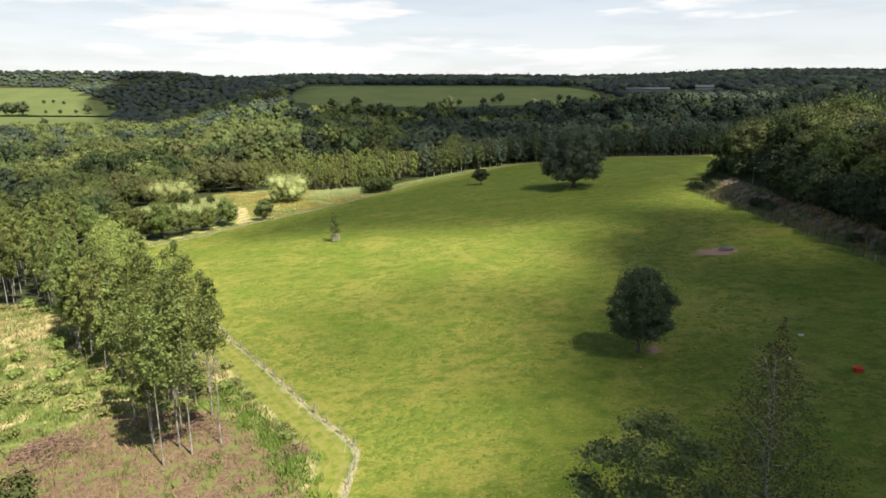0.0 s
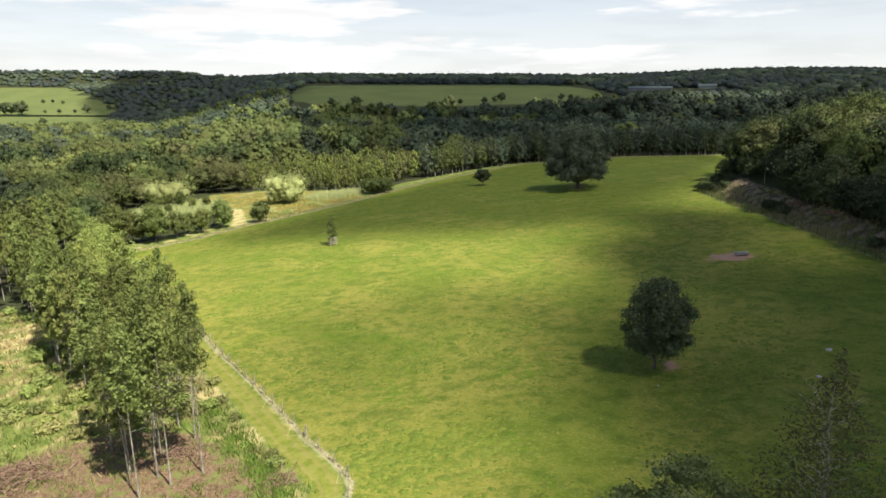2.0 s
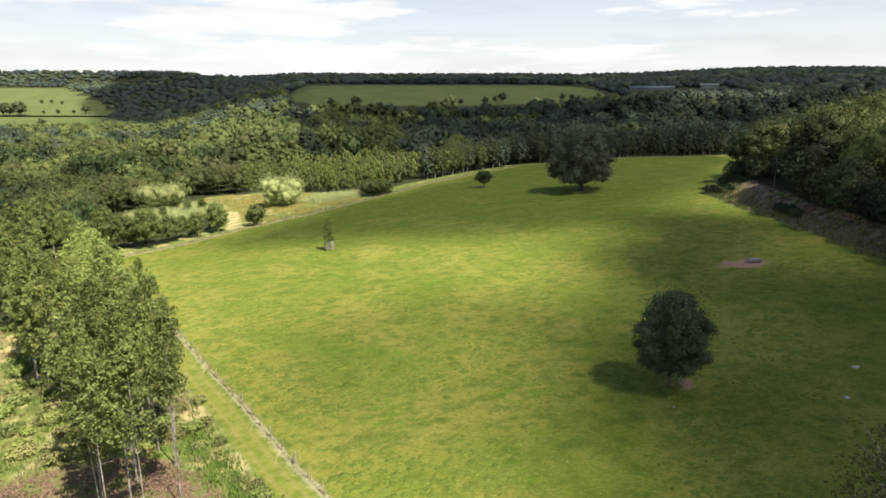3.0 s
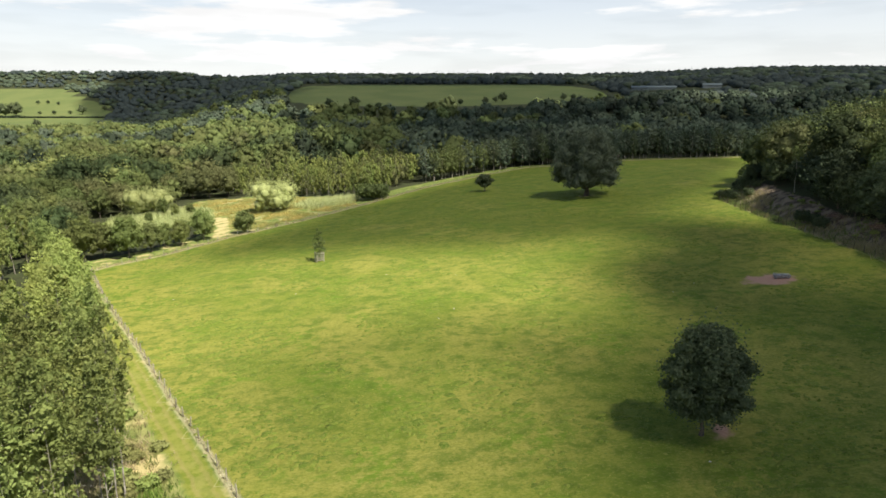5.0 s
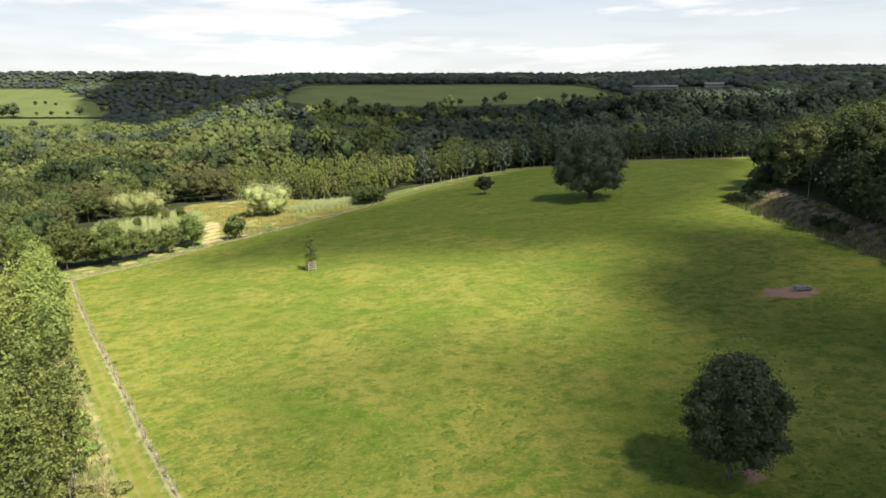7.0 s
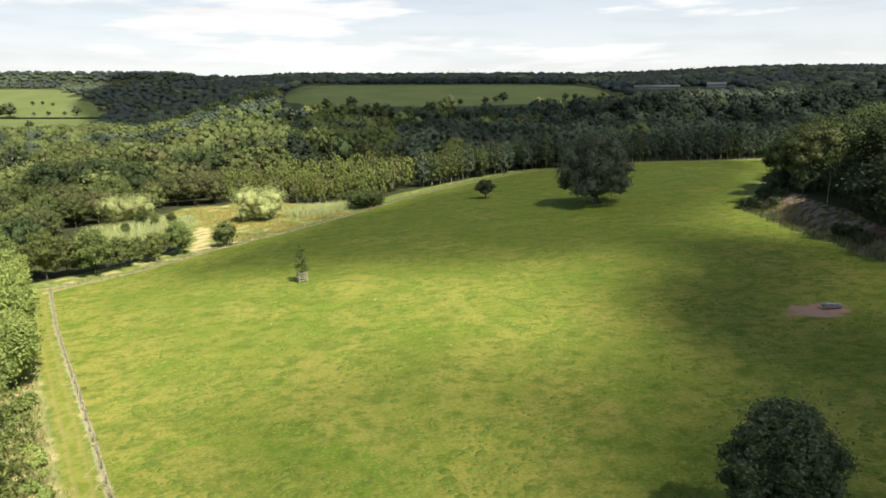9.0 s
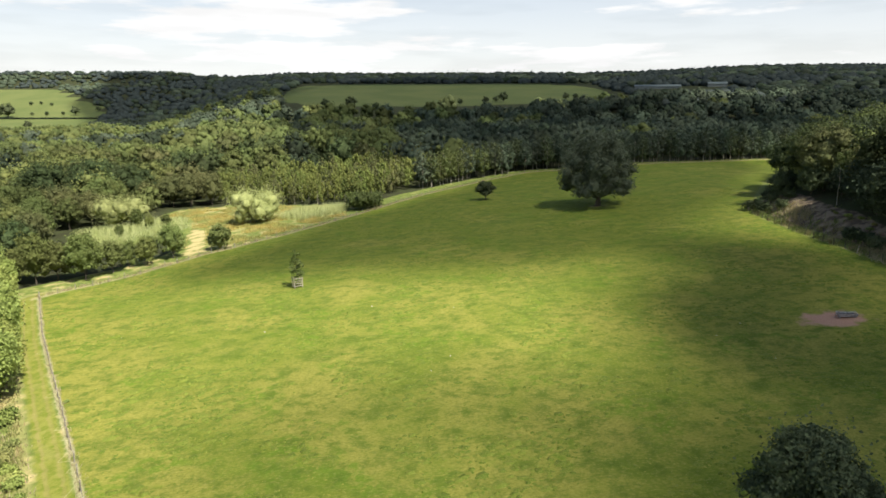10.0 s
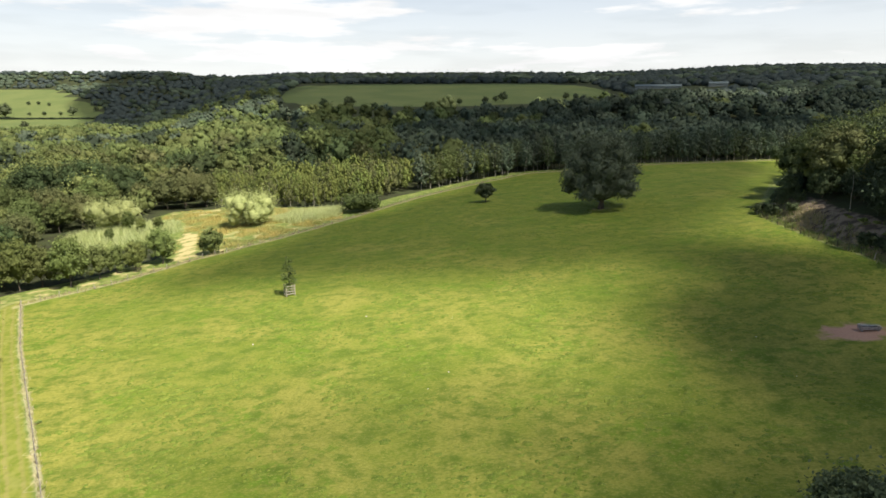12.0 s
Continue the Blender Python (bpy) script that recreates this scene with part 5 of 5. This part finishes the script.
def mounds(name, label, spots, mat, seed):
    """Low ragged cushions of ungrazed grass: two uneven rings and a crown point each."""
    r = np.random.default_rng(seed)
    n, k = len(spots), 5
    a = np.arange(k) * 2 * math.pi / k + r.uniform(0, 6.28, (n, 1))
    wide, high = spots[:, 2] * (0.12 + 0.5 * r.random(n) ** 2), spots[:, 2] * r.uniform(0.05, 0.17, n)
    vs = []
    for ring, lift in ((1.0, -0.15), (0.6, 0.7), (0.0, 1.0)):
        rad = wide[:, None] * ring * r.uniform(0.65, 1.3, (n, k))
        x, y = spots[:, :1] + np.cos(a) * rad * 1.25, spots[:, 1:2] + np.sin(a) * rad
        vs.append(np.stack([x, y, land(x, y) + high[:, None] * lift * r.uniform(0.7, 1.3, (n, k))], -1))
    v = np.concatenate(vs, 1).reshape(-1, 3)
    i = np.arange(k)
    j = (i + 1) % k
    face = np.concatenate([np.stack([i, j, j + k, i + k], 1), np.stack([i + k, j + k, j + 2 * k, i + 2 * k], 1)])
    q = (face[None] + (np.arange(n) * 3 * k)[:, None, None]).reshape(-1, 4)
    ob = new(name, fast_mesh(name, v, q, [mat], smooth=True))
    return tagged(ob, label, "grass", kind="stuff")


def tussock_material():
    m = Mat("tussock_grass", rough=0.8, spec=0.1)
    fine = m.noise(7.0, 5, 0.7)
    col = m.mix(m.island(), (0.078, 0.128, 0.015), (0.150, 0.192, 0.028))
    m.colour(m.mix(m.span(fine, 0.42, 0.66, 0.0, 0.7), col, (0.230, 0.235, 0.055))).bump(fine, 0.7, 0.08)
    return m.m


tuft_spots = np.array([q for q in in_meadow(52000, 48, 235, 64) if noise.noise(Vector((q[0] * 0.09, q[1] * 0.09, 5.0))) + 0.5 * noise.noise(Vector((q[0] * 0.4, q[1] * 0.4, 1.0))) > 0.02])
mounds("meadow_tussocks", "dark green tussocks left ungrazed in the meadow", tuft_spots, tussock_material(), 65)
r7 = np.random.default_rng(63)
line_spots = [(x + r7.normal(0, 0.18), y + r7.normal(0, 0.18), r7.uniform(0.6, 1.2)) for x, y in walk_line(FENCE_LEFT, 0.10)]
blades("fence_grass", "long bleached grass along the fence", line_spots[::3], 0.42, 0.08, 5, [STRAW_BLADE], 0.16, 0.9, 66)
dense_line = np.array([(x + r7.normal(0, 0.12), y + r7.normal(0, 0.12), r7.uniform(0.6, 1.2)) for x, y in walk_line(FENCE_LEFT, 0.035)])
sward("fallen_grass", "pale flattened grass under the fence", dense_line, 0.10, BLEACHED, 72)
line_spots = [(x + r7.normal(-0.9, 0.6), y + r7.normal(0.7, 0.6), r7.uniform(0.6, 1.2)) for x, y in walk_line(FENCE_FAR, 0.22)]
blades("verge_grass", "long dry grass outside the far fence", line_spots, 0.6, 0.12, 6, [STRAW_BLADE], 0.2, 0.7, 67)
blades("dry_patch", "tall straw-coloured grass beside the mown track", [(r7.normal(-33.8, 1.3), r7.normal(77.2, 2.5), r7.uniform(0.6, 1.3)) for _ in range(420)], 0.75, 0.12, 7, [STRAW_BLADE], 0.3, 0.8, 74)
straw_spots = [(r7.normal(79.6, 1.0), r7.uniform(128, 152), r7.uniform(0.6, 1.3)) for _ in range(420)] + [(r7.normal(82.5, 1.2), r7.uniform(176, 190), r7.uniform(0.6, 1.2)) for _ in range(240)]
blades("bank_straw", "bleached grass on the open bank", straw_spots, 0.7, 0.13, 7, [STRAW_BLADE], 0.3, 0.8, 73)
line_spots = [(x + abs(r7.normal(0.6, 3.2)) + 0.2, y + r7.normal(0, 0.4), r7.uniform(0.6, 1.4)) for x, y in walk_line(FENCE_RIGHT, 0.07) if y < 200]
blades("bank_grass", "rank dry grass below the bank", line_spots, 0.8, 0.12, 6, [SCRUB_BLADE], 0.25, 0.7, 68)
rough_spots = []
for x, y in scatter(r7, SCRUB, 0.85, 1.5):
    d = float(seg_dist(np.array(x), np.array(y), FENCE_LEFT))
    if d > 4.3 and not (float(poly_in(np.array(x), np.array(y), BRASH)) > 0 and r7.random() < 0.5):
        rough_spots.append((x, y, r7.uniform(0.5, 1.4)))
weed_rng = np.random.default_rng(78)
weed_spots = [(x + weed_rng.normal(0, 1.0), y + weed_rng.normal(0, 1.0), weed_rng.uniform(0.5, 1.3)) for x, y in walk_line([(-28.5, 73.5), (-23.6, 67.6), (-18.6, 61.6), (-14.8, 56.0), (-12.9, 50.5)], 0.05) if weed_rng.random() < 0.8]
blades("fresh_weeds", "fresh green weeds between the track and cleared ground", weed_spots, 0.6, 0.14, 9, [WEED_BLADE], 0.35, 0.8, 79)
blades("rough_grass", "rank green and straw-coloured grass on rough ground", rough_spots, 0.62, 0.12, 9, [SCRUB_BLADE], 0.35, 0.7, 69)
reed_spots = [(x, y, r7.uniform(0.7, 1.2)) for x, y in scatter(r7, [(-54, 246), (-46, 238), (-33, 246), (-32, 262), (-52, 262)], 0.8)]
reed_spots += [(x, y, r7.uniform(0.7, 1.2)) for x, y in scatter(r7, GLADE, 1.5)]
blades("reeds", "tall pale green reeds in the marsh", reed_spots, 1.9, 0.16, 9, [REED_BLADE], 0.6, 0.6, 70)
marsh_spots = [(x, y, r7.uniform(0.5, 1.2)) for x, y in scatter(r7, MARSH, 0.75) if noise.noise(Vector((x * 0.12, y * 0.12, 0))) > -0.25 and float(np.minimum(seg_dist(np.array(x), np.array(y), SANDY), seg_dist(np.array(x), np.array(y), SANDY_END))) > 2.6]
OCHRE_BLADE = blade_material("ochre_sedge", (0.36, 0.31, 0.09), (0.58, 0.46, 0.16), (0.34, 0.36, 0.12))
blades("sedge", "ochre and green sedge over the marsh", marsh_spots, 0.8, 0.14, 9, [OCHRE_BLADE], 0.4, 0.6, 71)

# ---- scrub on the cleared ground ----
shrub = [make_tree("shrub", lab, None, leaf_cloud(rng, bush_lobes(rng, hh, ww, 10), 420, 0.17, 0.35, cores=1, loose=0.6, fuzz=0.5), BARK, m, "shrub", "scrub")
         for hh, ww, m, lab in ((1.1, 2.6, LEAF_SCRUB, "low sprawling green bramble on rough ground"), (1.4, 2.2, LEAF_FRESH, "small bright leafy shrub on rough ground"), (1.0, 2.8, LEAF_SCRUB, "low sprawling green bramble on rough ground"))]
placed = 0
for x, y in scatter(r7, SCRUB, 4.0, 0.8):
    d = float(seg_dist(np.array(x), np.array(y), FENCE_LEFT))
    if d < 6.0 or float(poly_in(np.array(x), np.array(y), BRASH)) > -1 or math.hypot(x + 73, y - 101) < 8 or r7.random() < 0.3:
        continue
    if placed < 3:
        shrub[placed].matrix_basis = stand(x, y)
    else:
        set_copy(shrub[placed % 3], x, y, r7, 0.6, 1.3, 0.0)
    placed += 1
for x, y, s in ((-16.6, 61.3, 0.8), (-17.6, 63.0, 0.6), (-24.4, 79.0, 0.22), (-38.2, 99.2, 0.34), (-32.3, 89.8, 0.25), (-26.0, 70.5, 0.7), (-24.0, 71.0, 0.6), (-47.3, 113.0, 0.3), (-28.0, 74.0, 1.0), (-30.0, 81.0, 0.8)):
    set_copy(shrub[1 if s > 0.85 else 0], x, y, r7, s, s, 0.0)
edge_spots = []
for x, y in walk_line([(-23.3, 78.4), (-31.6, 89.6), (-38.6, 99.6), (-44.2, 107.4), (-53.0, 119.6)], 1.25):
    off = r7.uniform(4.6, 8.4)
    bx, by = x - 0.81 * off, y - 0.59 * off
    if r7.random() < 0.42:
        set_copy(shrub[int(r7.integers(3))], bx, by, r7, 0.4, 1.05, 0.0)
    for _ in range(5):
        edge_spots.append((bx + r7.normal(0, 1.2), by + r7.normal(0, 1.2), r7.uniform(0.5, 1.1)))
blades("edge_grass", "bleached long grass between the track and the planting", edge_spots, 0.6, 0.12, 7, [STRAW_BLADE], 0.3, 0.8, 75)
dark_bush = make_tree("hawthorn_bush", "dark leafy hawthorn bush on cleared ground", stem(rng, 3.0, 0.1, 6, 1.6, 0.1),
                      leaf_cloud(rng, bush_lobes(rng, 4.6, 5.6, 10), 1800, 0.2, 0.6), BARK, LEAF_MID, "bush")
dark_bush.matrix_basis = stand(-39.0, 49.5)

# ---- cut branches ----
stick = []
for k in range(5):
    n = 1.6 + 0.5 * k
    main = tube(bent_path(rng, (-n / 2, 0, 0), (n / 2, 0, 0), 3, 0.05), [0.045, 0.035, 0.025, 0.012], 5)
    side = tube(bent_path(rng, (0, 0, 0), (n * 0.3, 0.35, 0.15), 2, 0.05), [0.022, 0.016, 0.008], 4)
    stick.append(fast_mesh("branch", *joined([main, side]), [BRANCH], smooth=True))


def brush_heap(label, cx, cy, rad, high, count, seed):
    r = np.random.default_rng(seed)
    root = thing("brush_pile", label, "brush pile", "brush piles", at=stand(cx, cy))
    for k in range(count):
        f, a = math.sqrt(r.random()), r.uniform(0, 6.28)
        p = part("branch", stick[int(r.integers(5))], root)
        p.matrix_basis = Matrix.Translation((math.cos(a) * f * rad, math.sin(a) * f * rad * 0.8, 0.05 + high * (1 - f) * r.random())) @ Matrix.Rotation(r.uniform(0, 6.28), 4, "Z") @ Matrix.Rotation(r.normal(0, 0.22), 4, "Y") @ Matrix.Scale(r.uniform(0.7, 1.3), 4)
    return root


brush_heap("heap of reddish-brown cut branches on cleared ground", -42.2, 61.3, 4.2, 1.5, 190, 81)
brush_heap("low scatter of cut branches under the alders", -26.5, 64.0, 2.6, 0.5, 45, 82)
brush_heap("small heap of cut brash beside the track", -15.2, 58.5, 1.6, 0.5, 30, 83)
brush_heap("low heap of pale dead branches on the bank", 84.0, 150.5, 2.4, 0.7, 60, 84)
brush_heap("low heap of pale dead branches on the bank", 84.5, 138.0, 2.0, 0.6, 45, 85)
vs = []
for x, y in scatter(r7, BRASH, 1.05, 1.2):
    if float(seg_dist(np.array(x), np.array(y), FENCE_LEFT)) > 3.8:
        a, n = r7.uniform(0, 3.14), r7.uniform(0.4, 1.6)
        z = ground_z(x, y)
        dx, dy = math.cos(a) * n / 2, math.sin(a) * n / 2
        vs.append(tube([(x - dx, y - dy, z + 0.03), (x, y, z + r7.uniform(0.05, 0.2)), (x + dx, y + dy, z + 0.03)], [0.03, 0.025, 0.01], 4))
twigs = new("brash_twigs", fast_mesh("brash_twigs", *joined(vs), [BRANCH]))
tagged(twigs, "twigs and chips scattered over cleared brown ground", "brash", kind="stuff")

# ---- cattle trough, tub, stones ----
STEEL = Mat("galvanised_steel", rough=0.45, spec=0.5, metal=0.6)
STEEL.colour(STEEL.mix(STEEL.span(STEEL.noise(3, 5), 0.35, 0.65), (0.20, 0.21, 0.22), (0.40, 0.42, 0.44)))
WATER = Mat("water", rough=0.05, spec=0.5).colour((0.02, 0.025, 0.02))
trough = thing("water_trough", "long dark steel cattle trough on trodden red soil", "trough", at=stand(57.4, 121.8, -0.12, 0.78))


def open_box(name, w, d, h, t, mat):
    bm = bmesh.new()
    rings = [(w / 2 - 0.12, d / 2 - 0.12, 0), (w / 2, d / 2, h), (w / 2 - t, d / 2 - t, h), (w / 2 - 0.12 - t, d / 2 - 0.12 - t, 0.08)]
    loops = [[bm.verts.new((sx * a, sy * b, z)) for sx, sy in ((-1, -1), (1, -1), (1, 1), (-1, 1))] for a, b, z in rings]
    for p, q in zip(loops, loops[1:]):
        for i in range(4):
            j = (i + 1) % 4
            bm.faces.new((p[i], p[j], q[j], q[i]))
    bm.faces.new(loops[0][::-1])
    bm.faces.new(loops[-1])
    return from_bm(name, bm, mat)


basin = part("basin", open_box("basin", 3.3, 1.15, 0.55, 0.05, STEEL.m), trough)
basin.location.z = 0.28
for sy in (-1, 1):
    part("rim", bar_mesh("rim", 3.38, 0.09, 0.05, STEEL.m), basin, "rolled steel rim").location = (0, sy * 0.56, 0.552)
for sx in (-1, 1):
    part("rim", bar_mesh("rim", 0.09, 1.02, 0.05, STEEL.m), basin, "rolled steel rim").location = (sx * 1.63, 0, 0.552)
part("water", bar_mesh("water", 2.9, 0.85, 0.03, WATER.m, 0.005), trough, "dark still water").location.z = 0.68
for sx in (-1.25, 1.25):
    part("leg", bar_mesh("leg", 0.12, 1.0, 0.34, STEEL.m), trough).location = (sx, 0, -0.04)
rail_mesh = bar_mesh("rail", 3.4, 0.06, 0.06, STEEL.m)
part("rail", rail_mesh, trough).location = (0, 0.56, 0.98)
for sx in (-1.6, 0, 1.6):
    part("stay", bar_mesh("stay", 0.05, 0.05, 0.98, STEEL.m), trough).location = (sx, 0.56, 0.0)
part("valve_box", bar_mesh("valve_box", 0.36, 0.5, 0.22, TIMBER_PALE, 0.03), trough, "pale float-valve cover").location = (1.45, 0.1, 0.80)

RED = Mat("red_plastic", rough=0.4, spec=0.5)
RED.colour(RED.mix(RED.noise(4, 3), (0.55, 0.045, 0.02), (0.72, 0.075, 0.03)))
bm = bmesh.new()
prof = [(0.0, 0.0), (0.40, 0.0), (0.44, 0.06), (0.54, 0.52), (0.60, 0.54), (0.60, 0.58), (0.52, 0.57), (0.42, 0.10), (0.0, 0.08)]
spin = [[bm.verts.new((r * math.cos(2 * math.pi * k / 20), r * math.sin(2 * math.pi * k / 20), z)) for k in range(20)] for r, z in prof[1:-1]]
for p, q in zip(spin, spin[1:]):
    for k in range(20):
        j = (k + 1) % 20
        bm.faces.new((p[k], p[j], q[j], q[k]))
bm.faces.new(spin[0][::-1])
bm.faces.new(spin[-1])
tub = new("feed_tub", from_bm("feed_tub", bm, RED.m, True))
tub.matrix_basis = stand(48.4, 66.9)
tagged(tub, "round red plastic feed tub lying in the grass", "tub")

STONE = Mat("pale_stone", rough=0.8)
sn = STONE.noise(5, 5)
STONE.colour(STONE.mix(sn, (0.34, 0.32, 0.28), (0.58, 0.56, 0.50))).bump(sn, 0.5, 0.05)
bm = bmesh.new()
bmesh.ops.create_icosphere(bm, subdivisions=2, radius=0.22)
for v in bm.verts:
    v.co = Vector((v.co.x * 1.5, v.co.y, v.co.z * 0.5)) + Vector(noise.noise_vector(v.co * 5)) * 0.05
stone = new("stone", from_bm("stone", bm, STONE.m, True))
tagged(stone, "pale stone lying in the meadow grass", "stone", "meadow stones")
stones = [(48.0, 78.0, 1.5), (43.0, 71.5, 1.3)] + [(r7.uniform(-55, 45), r7.uniform(62, 150), r7.uniform(0.3, 0.6)) for _ in range(12)]
stone.matrix_basis = stand(stones[0][0], stones[0][1], 0.5, stones[0][2])
for x, y, s in stones[1:]:
    c = copy_thing(stone, Matrix.Identity(4))
    c.matrix_basis = stand(x, y, r7.uniform(0, 6), s)

# a pale leaning stem at the foot of the right-hand wood, and bushes on the bank
snag = thing("birch_tree", "slender pale birch stem at the wood's edge", "tree", at=stand(88.0, 175.3))
part("trunk", fast_mesh("trunk", *joined(stem(rng, 11.0, 0.09, 7, 2.2, 0.55, 0.01)), [BARK_PALE], smooth=True), snag)
part("crown", fast_mesh("crown", *leaf_cloud(rng, slim_lobes(rng, 12.5, 3.0, 8.0, 7), 420, 0.24), [LEAF_MID]), snag)
bank_bush = make_tree("bank_bush", "low dark bush on the bare bank", None, leaf_cloud(rng, bush_lobes(rng, 2.8, 4.4, 8), 620, 0.22, 0.62, cores=3), BARK, LEAF_OAK, "bush", "bank bushes")
BANK = [(80.5, 192.0), (82.5, 187.5), (80.0, 196.5), (84.5, 198.0), (86.0, 191.0), (80.6, 158.0), (81.0, 154.5), (80.6, 151.0), (80.2, 118.0), (80.6, 110.0), (84.0, 195.5), (87.0, 200.5)]
bank_bush.matrix_basis = stand(*BANK[0])
for x, y in BANK[1:]:
    set_copy(bank_bush, x, y, r7, 0.6, 1.15, 0.0)
for x, y in scatter(r7, [(80.5, 112), (84.5, 112), (85.5, 150), (87.5, 178), (84.0, 186), (80.5, 150)], 3.4):
    if r7.random() < 0.55:
        set_copy(shrub[int(r7.choice([0, 2]))], x, y, r7, 0.3, 0.75, 0.0)
